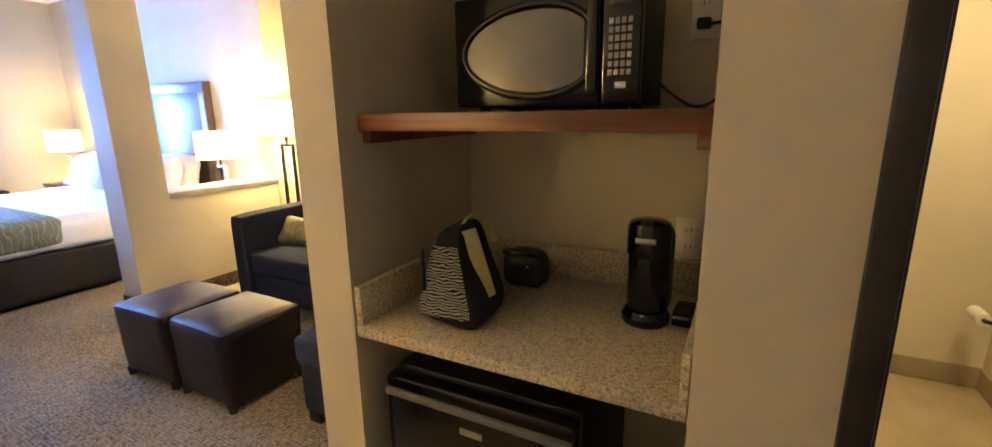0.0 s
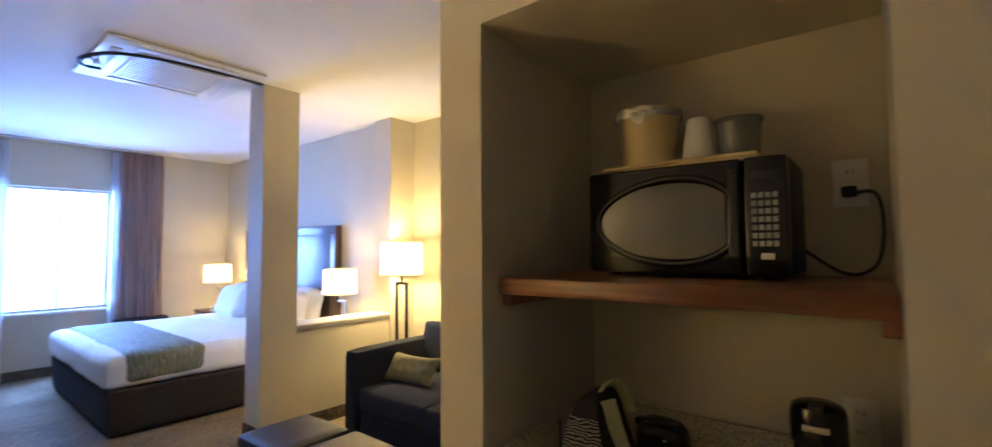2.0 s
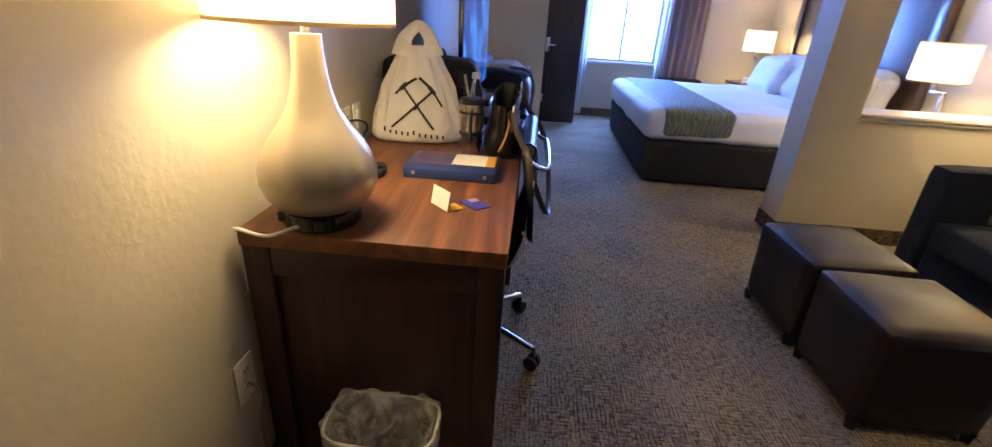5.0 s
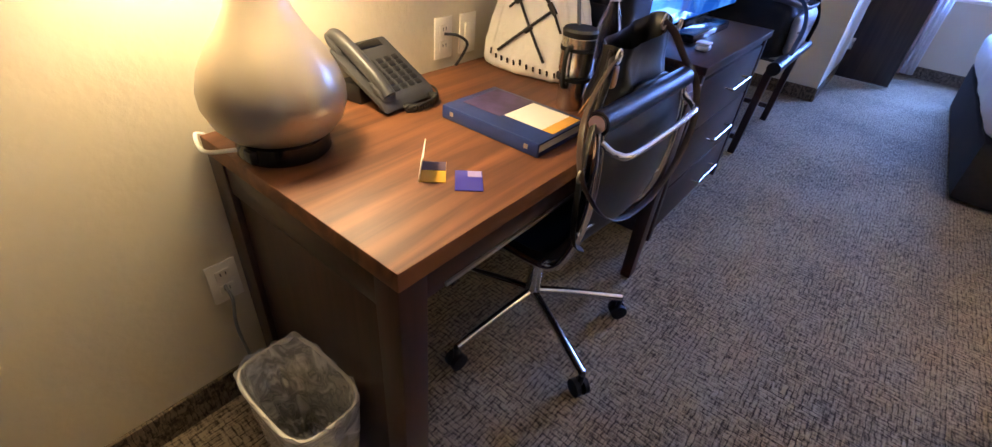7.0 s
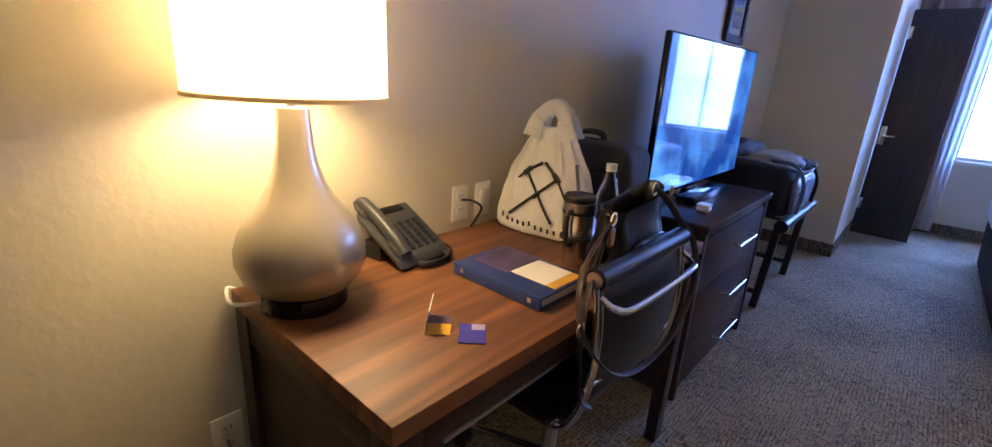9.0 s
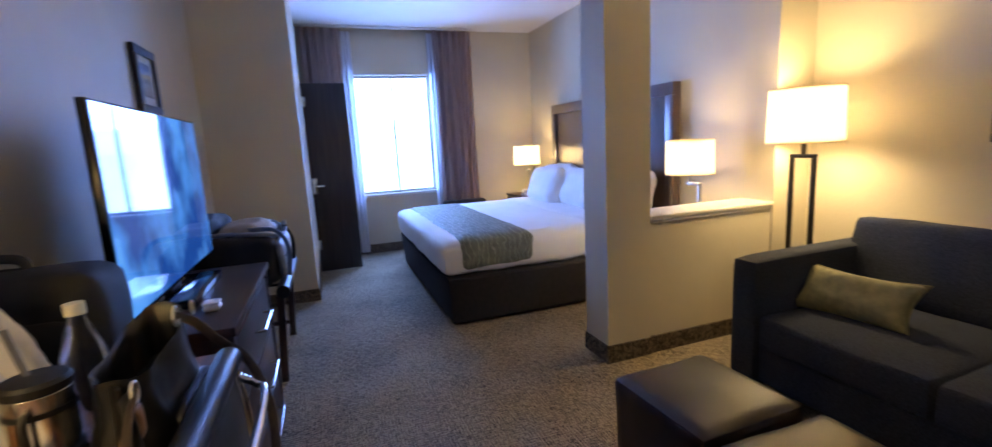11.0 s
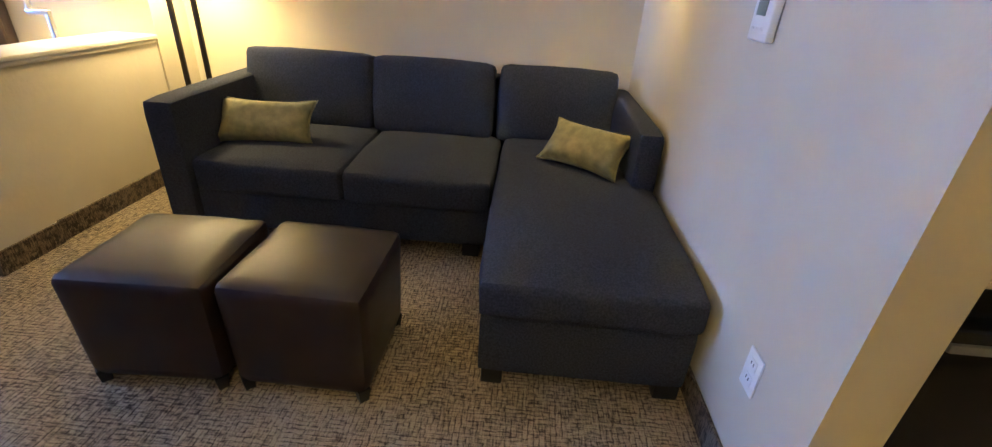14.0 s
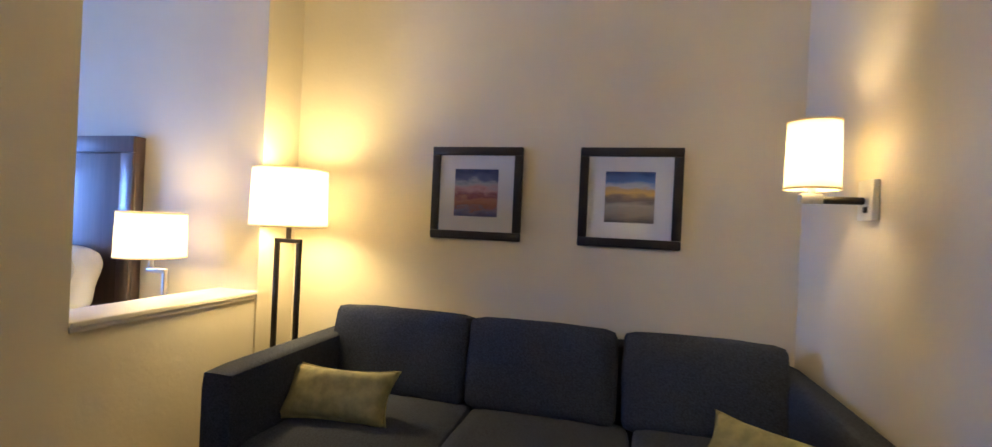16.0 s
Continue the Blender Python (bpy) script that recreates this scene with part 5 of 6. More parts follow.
def binder():
    b = thing("ring_binder", (-1.91, 0.17, 0.77), "navy ring binder with a printed cover on the desk", "binder")
    part("back_cover", boxed(-2.0, -1.817, 0.035, 0.305, 0.771, 0.775, 0.001), NAVY, b)
    part("pages", boxed(-1.995, -1.825, 0.045, 0.298, 0.775, 0.797), MATBOARD, b)
    part("spine", boxed(-1.82, -1.812, 0.035, 0.305, 0.771, 0.802, 0.003), NAVY, b)
    cov = part("front_cover", boxed(-2.0, -1.817, 0.035, 0.305, 0.797, 0.802, 0.001), NAVY, b)
    part("cover_print", boxed(-1.99, -1.86, 0.055, 0.165, 0.8022, 0.8028), surface("dusky_violet_print", (0.07, 0.045, 0.12), 0.4, vary=0.4, scale=22), cov)
    part("cover_label", boxed(-1.985, -1.875, 0.167, 0.270, 0.8022, 0.803), MATBOARD, cov)
    part("cover_strip", boxed(-1.985, -1.875, 0.270, 0.298, 0.8022, 0.803), surface("amber_print", (0.62, 0.33, 0.04), 0.5), cov)
    for y in (0.065, 0.275):
        part("spine_ring", boxed(-1.8125, -1.8112, y - 0.005, y + 0.005, 0.783, 0.793), NICKEL, b)


NAVY = surface("navy_vinyl", (0.018, 0.035, 0.14), 0.35, vary=0.15, scale=10, bump=0.2, fine=420)
binder()


def desk_phone():
    p = thing("desk_telephone", (-1.79, -0.145, 0.77), "dark grey corded desk telephone propped on its foot", "telephone", rz=7)
    lean, low, front, deep = 0.57, 0.014, 0.080, 0.155

    def on_top(x, y, lift=0.0):
        """A spot on the leaning face: y from 0 at the front to 1 at the back."""
        return Vector((x, front - deep * y - lift * 0.5, low + 0.016 + lean * deep * y + lift * 0.86))

    def slab(bm, x0, x1, y0, y1, h0, h1, r=0.003):
        box(bm, x0, x1, 0, 1, 0, 1, 0)
        for v in bm.verts:
            v.co = on_top(v.co.x, y0 + (y1 - y0) * v.co.y, h0 + (h1 - h0) * v.co.z)
        bmesh.ops.recalc_face_normals(bm, faces=bm.faces)
        bmesh.ops.bevel(bm, geom=bm.edges[:], offset=r, segments=2, affect="EDGES", profile=0.6)
        return bm

    part("base", slab(bmesh.new(), -0.088, 0.090, 0.0, 1.0, -0.026, 0.0, 0.006), PHONEGREY, p, local=True)
    part("stand", boxed(-0.06, 0.075, -0.070, 0.0, 0.0, 0.046, 0.006), BLACKMATT, p, local=True)
    part("front_foot", boxed(-0.075, 0.075, 0.055, 0.085, 0.0, 0.014, 0.003), BLACKMATT, p, local=True)
    hs = bmesh.new()
    tube(hs, [on_top(0.060, -0.02, 0.012), on_top(0.060, 0.12, 0.034), on_top(0.060, 0.5, 0.042), on_top(0.060, 0.86, 0.036), on_top(0.060, 1.02, 0.014)], 0.021, 18, True, 0.8)
    part("handset", hs, PHONEGREY, p, "curved grey handset", local=True, sharp=70)
    for y0, y1 in ((-0.04, 0.20), (0.80, 1.05)):
        part("handset_cup", slab(bmesh.new(), 0.036, 0.086, y0, y1, 0.001, 0.030, 0.010), PHONEGREY, p, local=True)
    for r in range(6):
        for k in range(4):
            x, y = 0.018 - k * 0.026, 0.12 + r * 0.095
            part("key", slab(bmesh.new(), x - 0.009, x + 0.009, y - 0.032, y + 0.032, -0.001, 0.0045, 0.0015), BLACKMATT, p, local=True)
    part("display_strip", slab(bmesh.new(), -0.060, 0.020, 0.84, 0.95, -0.001, 0.003, 0.001), BLACKGLOSS, p, local=True)
    coil = []
    for k in range(140):
        a = k / 139 * 3.6
        coil.append((-0.02 + 0.050 * math.cos(a) + 0.008 * math.cos(k * 0.95), 0.100 + 0.026 * math.sin(a), 0.012 + 0.008 * math.sin(k * 0.95)))
    part("coiled_cord", tube(bmesh.new(), coil, 0.0028, 14, False), BLACKMATT, p, local=True)
    part("line_cord", tube(bmesh.new(), [(-0.06, -0.06, 0.02), (-0.12, -0.03, 0.006), (-0.135, 0.04, 0.005), (-0.105, 0.085, 0.005), (-0.07, 0.09, 0.006)], 0.003, 14), BLACKMATT, p, local=True)


PHONEGREY = surface("charcoal_phone_plastic", (0.045, 0.045, 0.048), 0.42, vary=0.12, bump=0.1, fine=500)
desk_phone()

kc = thing("key_card_folder", (-1.620, 0.202, 0.771), "small gold key card sleeve standing half open", "card", rz=-47)
part("base_flap", boxed(-0.0245, 0.0245, -0.038, 0.038, 0.0, 0.0012), surface("gold_card", (0.62, 0.34, 0.02), 0.4), kc, local=True)
part("printed_corner", boxed(-0.024, 0.024, -0.0375, -0.004, 0.0013, 0.0018), surface("dark_violet_print", (0.08, 0.05, 0.09), 0.4), kc, local=True)
fl = boxed(-0.0010, 0.0010, -0.038, 0.038, 0.0, 0.049)
bmesh.ops.rotate(fl, verts=fl.verts, cent=(0, 0, 0), matrix=Matrix.Rotation(radians(-10), 3, "Y"))
bmesh.ops.translate(fl, verts=fl.verts, vec=(0.0245, 0, 0.001))
part("raised_flap", fl, MATBOARD, kc, local=True)
pc = boxed(-0.0255, 0.0255, -0.0355, 0.0355, 0, 0.001)
card = thing("key_card", (-1.645, 0.270, 0.7712), "violet plastic key card lying on the desk", "card", rz=-47)
part("card_face", pc, surface("violet_card", (0.045, 0.04, 0.30), 0.35), card, local=True)
part("pale_print", boxed(-0.024, 0.002, -0.034, -0.012, 0.0011, 0.0016), surface("lilac_print", (0.32, 0.26, 0.48), 0.4), card, local=True)


def handbag():
    h = thing("handbag", (-2.14, 0.30, 0.77), "slouching black leather handbag with buckled straps, slung over the chair", "handbag")
    def sack(steps, n=84):
        """Leather wall from the desk up to the open mouth, gathered into soft folds."""
        bm = bmesh.new()
        rings = []
        for z, hx, hy in steps:
            v = (z - 0.772) / 0.21
            ring = []
            for i in range(n):
                a = 2 * math.pi * i / n
                ca, sa = math.cos(a), math.sin(a)
                fold = 1 + 0.07 * noise.noise((ca * 2.4, sa * 2.4, z * 16)) + 0.10 * v * math.sin(7 * a + 9 * z) * abs(sa) ** 0.5 - 0.10 * abs(noise.noise((ca * 3.1 + 5, sa * 3.1, z * 22)))
                x = -2.190 + math.copysign(abs(ca) ** 0.6, ca) * hx * (0.94 + 0.06 * fold)
                y = 0.300 + math.copysign(abs(sa) ** 0.6, sa) * hy * fold
                ring.append(bm.verts.new((x, y, z + 0.022 * v * -ca - 0.012 * v * v * abs(sa))))
            rings.append(ring)
        for r0, r1 in zip(rings, rings[1:]):
            for i in range(n):
                bm.faces.new((r0[i], r0[(i + 1) % n], r1[(i + 1) % n], r1[i]))
        return bm, rings

    body, rings = sack(((0.772, 0.105, 0.050), (0.778, 0.122, 0.062), (0.800, 0.130, 0.068), (0.825, 0.132, 0.068), (0.850, 0.130, 0.064), (0.872, 0.126, 0.057), (0.890, 0.124, 0.050), (0.905, 0.126, 0.046), (0.925, 0.128, 0.044), (0.945, 0.127, 0.042), (0.962, 0.126, 0.043), (0.975, 0.125, 0.044), (0.970, 0.120, 0.039), (0.940, 0.117, 0.036), (0.890, 0.112, 0.034)))
    body.faces.new(rings[0][::-1])
    body.faces.new(rings[-1])
    part("body", body, BLACKLEATHER, h, "slumped creased leather sack with an open mouth", sharp=60)
    part("side_pocket", soft_box(bmesh.new(), -2.285, -2.110, 0.345, 0.378, 0.790, 0.872, 0.016, 0.008, 10, 0.010, 9), BLACKLEATHER, h, "bulging side pocket", sharp=70)
    part("gusset_strip", tube(bmesh.new(), [(-2.066, 0.300, 0.80), (-2.054, 0.302, 0.85), (-2.058, 0.302, 0.90), (-2.058, 0.304, 0.945)], 0.012, 14, True, 0.4), BLACKLEATHER, h)
    # long thin strap: over the top, down past the chair back, round below the push bar
    part("strap", tube(bmesh.new(), [(-2.19, 0.350, 1.000), (-2.25, 0.362, 0.968), (-2.315, 0.380, 0.905), (-2.325, 0.425, 0.850), (-2.275, 0.462, 0.775), (-2.20, 0.474, 0.700), (-2.09, 0.478, 0.652), (-1.96, 0.474, 0.644), (-1.87, 0.462, 0.672), (-1.812, 0.440, 0.735), (-1.792, 0.415, 0.80), (-1.815, 0.392, 0.868), (-1.885, 0.365, 0.895), (-1.96, 0.345, 0.918), (-2.03, 0.335, 0.945)], 0.0085, 14, True, 0.30), STRAPBROWN, h, "long thin dark brown strap")
    part("strap", tube(bmesh.new(), [(-2.03, 0.322, 0.940), (-1.965, 0.352, 0.905), (-1.885, 0.380, 0.868), (-1.828, 0.402, 0.80), (-1.808, 0.415, 0.70), (-1.822, 0.420, 0.61), (-1.86, 0.425, 0.575)], 0.0105, 14, True, 0.28), BLACKLEATHER, h, "dark leather carry strap")
    part("strap", tube(bmesh.new(), [(-2.035, 0.322, 0.935), (-2.020, 0.326, 0.915), (-1.992, 0.322, 0.882), (-1.968, 0.312, 0.850), (-1.972, 0.300, 0.826)], 0.0075, 14, True, 0.30), TANLEATHER, h, "tan leather tie")
    part("strap_tab", soft_box(bmesh.new(), -2.042, -2.020, 0.330, 0.339, 0.878, 0.925, 0.004, 0.001, 5, 0.002, 2), TANLEATHER, h, "tan leather tab")
    for cx, cy, cz, r in ((-2.030, 0.336, 0.945, 0.012), (-2.195, 0.352, 0.998, 0.013), (-1.794, 0.418, 0.785, 0.011), (-2.322, 0.345, 0.975, 0.010)):
        part("ring", tube(bmesh.new(), [(cx + r * math.cos(a), cy, cz + r * 1.25 * math.sin(a)) for a in [i * math.pi / 6 for i in range(13)]], 0.0026, 14, False), NICKEL, h, "nickel strap ring")


STRAPBROWN = surface("dark_brown_strap_leather", (0.050, 0.034, 0.028), 0.42, vary=0.25, scale=20, bump=0.2, fine=300)
TANLEATHER = surface("tan_leather", (0.26, 0.135, 0.055), 0.5, vary=0.25, scale=20, bump=0.2, fine=300)
handbag()

# wall plates over and under the desk
wall_plate((-2.086, DESK_WALL, 0.79), (0, 1), "outlet", "ivory wall plate with a black cable above the desk", IVORY)
wall_plate((-2.188, DESK_WALL, 0.79), (0, 1), "switch", "ivory blank rocker plate above the desk", IVORY)
wall_plate((-1.349, DESK_WALL, 0.334), (0, 1), "outlet", "ivory outlet low on the wall beside the desk", IVORY)
single("wall_cable", tube(bmesh.new(), [(-2.086, -0.227, 0.86), (-2.10, -0.19, 0.862), (-2.125, -0.175, 0.84), (-2.12, -0.19, 0.80), (-2.10, -0.195, 0.776)], 0.004, 14), BLACKMATT, "short black cable from the wall plate to the desk", "cable")
single("hanging_cable", tube(bmesh.new(), [(-1.345, -0.226, 0.385), (-1.342, -0.195, 0.36), (-1.335, -0.205, 0.26), (-1.345, -0.20, 0.12), (-1.36, -0.15, 0.006)], 0.004, 14), GREYPLASTIC, "grey cable hanging from the low outlet", "cable")


def waste_bin():
    b = thing("waste_bin", (-1.318, 0.110, 0), "square waste bin with a loose clear liner beside the desk", "waste bin")

    def shell(h0, h1, grow, lump, seed, n=48, steps=8, ridged=0.0):
        bm = bmesh.new()
        rings = []
        for j in range(steps + 1):
            v = j / steps
            z = h0 + (h1 - h0) * v
            k = 0.80 + 0.20 * (z / 0.33) + grow
            ring = []
            for i in range(n):
                a = 2 * math.pi * i / n
                ca, sa = math.cos(a), math.sin(a)
                q = (abs(ca) ** 4 + abs(sa) ** 4) ** -0.25
                crease = 1 - 2 * abs(noise.noise((ca * 2.6 + seed, sa * 2.6 - z * 5, z * 7)))
                w = 1 + lump * noise.noise((ca * 4 + seed, sa * 4, z * 14)) - ridged * (1 - 0.8 * v ** 3) * (0.45 + crease * 0.55)
                ring.append(bm.verts.new((0.080 * k * q * ca * w, 0.127 * k * q * sa * w, z + lump * 0.25 * noise.noise((ca * 5, sa * 5, seed)) * (v if v > 0.8 else 0))))
            rings.append(ring)
        for r0, r1 in zip(rings, rings[1:]):
            for i in range(n):
                bm.faces.new((r0[i], r0[(i + 1) % n], r1[(i + 1) % n], r1[i]))
        return bm, rings

    tub, rings = shell(0.0, 0.325, 0.0, 0.0, 0)
    tub.faces.new(rings[0][::-1])
    bmesh.ops.solidify(tub, geom=tub.faces[:], thickness=0.003)
    part("tub", tub, BINBROWN, b, local=True, sharp=60)
    inner, rings = shell(0.07, 0.344, -0.025, 0.05, 3, 120, 22, 0.34)
    floor_ring = rings[0]
    for k in (0.7, 0.4, 0.12):
        nxt = [inner.verts.new((v.co.x * k, v.co.y * k, 0.07 + 0.05 * abs(noise.noise((v.co.x * k * 40, v.co.y * k * 40, 5))))) for v in rings[0]]
        for i in range(120):
            inner.faces.new((floor_ring[i], floor_ring[(i + 1) % 120], nxt[(i + 1) % 120], nxt[i]))
        floor_ring = nxt
    part("liner", inner, LINER, b, "crumpled clear plastic liner", local=True, sharp=50)
    rim = [(0.0815 * (abs(math.cos(a)) ** 4 + abs(math.sin(a)) ** 4) ** -0.25 * math.cos(a), 0.1285 * (abs(math.cos(a)) ** 4 + abs(math.sin(a)) ** 4) ** -0.25 * math.sin(a), 0.338) for a in [2 * math.pi * i / 48 for i in range(49)]]
    part("rim", tube(bmesh.new(), rim, 0.0045, 8, False), BINBROWN, b, "pale rolled rim under the liner", local=True, sharp=60)
    cuff, _ = shell(0.15, 0.347, 0.045, 0.055, 8, 96, 14, 0.03)
    part("liner_cuff", cuff, CUFF, b, "milky liner folded over the rim", local=True, sharp=60)


def film_plastic(name, least=0.30, most=0.90):
    """Crinkled translucent film: mostly see-through, with milky creases."""
    m = bpy.data.materials.new(name)
    m.use_nodes = True
    t = m.node_tree
    b = t.nodes["Principled BSDF"]
    tr, mix = t.nodes.new("ShaderNodeBsdfTransparent"), t.nodes.new("ShaderNodeMixShader")
    co, nz, ramp = t.nodes.new("ShaderNodeTexCoord"), t.nodes.new("ShaderNodeTexNoise"), t.nodes.new("ShaderNodeValToRGB")
    nz.inputs["Scale"].default_value, nz.inputs["Detail"].default_value, nz.inputs["Distortion"].default_value = 13, 4, 2.2
    t.links.new(co.outputs["Object"], nz.inputs["Vector"])
    ramp.color_ramp.elements[0].position, ramp.color_ramp.elements[1].position = 0.42, 0.66
    ramp.color_ramp.elements[0].color, ramp.color_ramp.elements[1].color = (least, least, least, 1), (most, most, most, 1)
    t.links.new(nz.outputs[0], ramp.inputs[0])
    b.inputs["Base Color"].default_value, b.inputs["Roughness"].default_value = (0.88, 0.87, 0.84, 1), 0.12
    bp = t.nodes.new("ShaderNodeBump")
    bp.inputs["Strength"].default_value, bp.inputs["Distance"].default_value = 0.9, 0.012
    t.links.new(nz.outputs[0], bp.inputs["Height"])
    t.links.new(bp.outputs[0], b.inputs["Normal"])
    t.links.new(ramp.outputs[0], mix.inputs[0])
    t.links.new(tr.outputs[0], mix.inputs[1])
    t.links.new(b.outputs[0], mix.inputs[2])
    t.links.new(mix.outputs[0], t.nodes["Material Output"].inputs[0])
    return m


LINER = film_plastic("clear_bin_liner")
CUFF = film_plastic("milky_bin_liner_cuff", 0.55, 0.92)
BINBROWN = surface("pale_grey_bin_plastic", (0.66, 0.64, 0.58), 0.5, vary=0.1)
waste_bin()

# on the dresser and beyond
tray = thing("cable_box", (-3.28, 0.125, 0.765), "flat black set-top box on the dresser", "set-top box")
part("case", boxed(-3.50, -3.06, 0.085, 0.165, 0.768, 0.800, 0.004), BLACKGLOSS, tray)
for x in (-3.48, -3.08):
    part("foot", pole(bmesh.new(), (x, 0.125, 0.765), (x, 0.125, 0.769), 0.008), BLACKMATT, tray)
eb = thing("earbud_case", (-3.02, 0.22, 0.765), "small white earbud case on the dresser", "case")
part("shell", soft_box(bmesh.new(), -3.05, -2.995, 0.195, 0.245, 0.765, 0.787, 0.010, cuts=5), WHITEPLASTIC, eb, sharp=70)
part("lid", soft_box(bmesh.new(), -3.05, -2.995, 0.195, 0.245, 0.7872, 0.797, 0.005, cuts=5), WHITEPLASTIC, eb, sharp=70)


def luggage_rack():
    r = thing("luggage_rack", (-4.42, 0.10, 0), "dark wooden luggage bench with a padded front roll", "luggage rack")
    for x in (-4.80, -4.06):
        for y, foot in ((-0.13, -0.13), (0.315, 0.285)):
            leg = boxed(x - 0.018, x + 0.018, y - 0.020, y + 0.020, 0, 0.50, 0.003)
            for v in leg.verts:
                if v.co.z < 0.25:
                    v.co.y += foot - y
            part("leg", leg, ESPRESSO_UP, r)
        part("side_rail", boxed(x - 0.014, x + 0.014, -0.11, 0.27, 0.085, 0.115, 0.003), ESPRESSO, r)
    part("top_rail", tube(bmesh.new(), [(-4.84, -0.13, 0.505), (-4.02, -0.13, 0.505)], 0.020, 14, False), ESPRESSO, r)
    part("front_roll", tube(bmesh.new(), [(-4.86, 0.335, 0.525), (-4.02, 0.335, 0.525)], 0.036, 20, False), BLACKLEATHER, r, "padded black front roll")
    for x in (-4.68, -4.43, -4.18):
        part("strap", boxed(x - 0.025, x + 0.025, -0.14, 0.305, 0.528, 0.532), BLACKCLOTH, r)


luggage_rack()


def suitcase():
    s = thing("duffel_bag", (-4.40, 0.11, 0.533), "open black duffel bag with clothes showing, on the luggage rack", "luggage")
    bm = soft_box(bmesh.new(), -4.74, -4.04, -0.12, 0.315, 0.534, 0.845, 0.07, 0.010, 16, 0.026, 6)
    for v in bm.verts:
        if v.co.z > 0.70:
            v.co.z += 0.03 * noise.noise((v.co.x * 6, v.co.y * 6, 2)) - 0.05 * (v.co.y > 0.05) * (1 - abs(v.co.x + 4.35) / 0.35)
    part("body", bm, BLACKCLOTH, s, sharp=70)
    lid = soft_box(bmesh.new(), -4.720, -4.060, -0.14, 0.02, 0.80, 0.90, 0.045, 0.010, 14, 0.022, 11)
    for v in lid.verts:
        v.co.z += 0.035 * math.sin((v.co.x + 4.68) * 4.5)
    part("folded_lid", lid, BLACKCLOTH, s, "black lid folded back", sharp=70)
    part("rolled_clothes", soft_box(bmesh.new(), -4.480, -4.120, 0.03, 0.27, 0.78, 0.885, 0.05, 0.012, 12, 0.028, 8), GREYCLOTH, s, "beige folded clothes at the opening", sharp=70)
    part("rolled_clothes", soft_box(bmesh.new(), -4.700, -4.460, 0.05, 0.28, 0.77, 0.85, 0.04, 0.010, 10, 0.024, 3), SLATE_LIT, s, sharp=70)
    part("zipped_edge", tube(bmesh.new(), [(-4.040, -0.10, 0.85), (-4.03, 0.08, 0.865), (-4.060, 0.26, 0.845), (-4.200, 0.335, 0.815), (-4.440, 0.345, 0.80), (-4.720, 0.32, 0.82)], 0.017, 14, True, 0.5), SLATE_LIT, s, "thick slate zipped edge with blue window light in its colour")
    part("side_pocket", soft_box(bmesh.new(), -4.660, -4.120, 0.315, 0.358, 0.58, 0.78, 0.022, 0.008, 10, 0.014, 4), SLATE_LIT, s, sharp=70)
    part("carry_strap", tube(bmesh.new(), [(-4.100, 0.20, 0.87), (-4.060, 0.33, 0.86), (-4.070, 0.385, 0.76), (-4.090, 0.375, 0.60)], 0.020, 14, True, 0.25), SLATE_LIT, s)
    part("carry_strap", tube(bmesh.new(), [(-4.540, 0.34, 0.82), (-4.540, 0.375, 0.72), (-4.530, 0.37, 0.60)], 0.018, 14, True, 0.25), BLACKCLOTH, s)
    part("zip_line", tube(bmesh.new(), [(-4.640, 0.362, 0.70), (-4.140, 0.362, 0.70)], 0.004, 14, False), BLACKMATT, s)


GREYCLOTH = surface("grey_canvas", (0.30, 0.27, 0.24), 0.85, vary=0.15, scale=14, bump=0.4, fine=300)
# Slate nylon lightened and blued: the window's light on the bag is painted in.
SLATE_LIT = surface("slate_nylon_window_lit", (0.22, 0.245, 0.29), 0.45, vary=0.2, scale=14, bump=0.3, fine=380)
suitcase()


# ---- things in the niche ----
nz = 1.600
st = thing("serving_tray", (-0.29, 1.60, nz), "cream plastic serving tray on the microwave", "tray")
part("tray_body", soft_box(bmesh.new(), -0.475, -0.105, 1.515, 1.715, nz + 0.001, nz + 0.010, 0.004, cuts=4), CREAM := surface("cream_plastic", (0.52, 0.40, 0.22), 0.35, vary=0.04), st)
part("tray_lip", tube(bmesh.new(), [(-0.472, 1.518, nz + 0.014), (-0.108, 1.518, nz + 0.014), (-0.108, 1.712, nz + 0.014), (-0.472, 1.712, nz + 0.014), (-0.472, 1.518, nz + 0.014)], 0.006, 14, False), CREAM, st)
nz += 0.011
ib = thing("ice_bucket", (-0.38, 1.605, nz), "tan plastic ice bucket lined with a clear bag", "ice bucket")
part("bucket", lathe(bmesh.new(), [(0.0, 0), (0.060, 0), (0.064, 0.004), (0.080, 0.140), (0.084, 0.142), (0.084, 0.150), (0.076, 0.150), (0.060, 0.006), (0.0, 0.006)], (-0.38, 1.605, nz), 44), CREAM, ib)
part("lid", lathe(bmesh.new(), [(0.086, 0.150), (0.086, 0.158), (0.060, 0.166), (0.0, 0.168)], (-0.38, 1.605, nz), 44), CREAM, ib)
part("lid_knob", lathe(bmesh.new(), [(0.022, 0.166), (0.026, 0.172), (0.020, 0.178), (0.0, 0.179)], (-0.38, 1.605, nz), 30), CREAM, ib)
part("liner", lathe(bmesh.new(), [(0.079, 0.151), (0.0875, 0.152), (0.0885, 0.140), (0.0855, 0.134)], (-0.38, 1.605, nz), 60), LINER, ib, "clear liner turned over the rim", sharp=80)
flap = bmesh.new()
rows = []
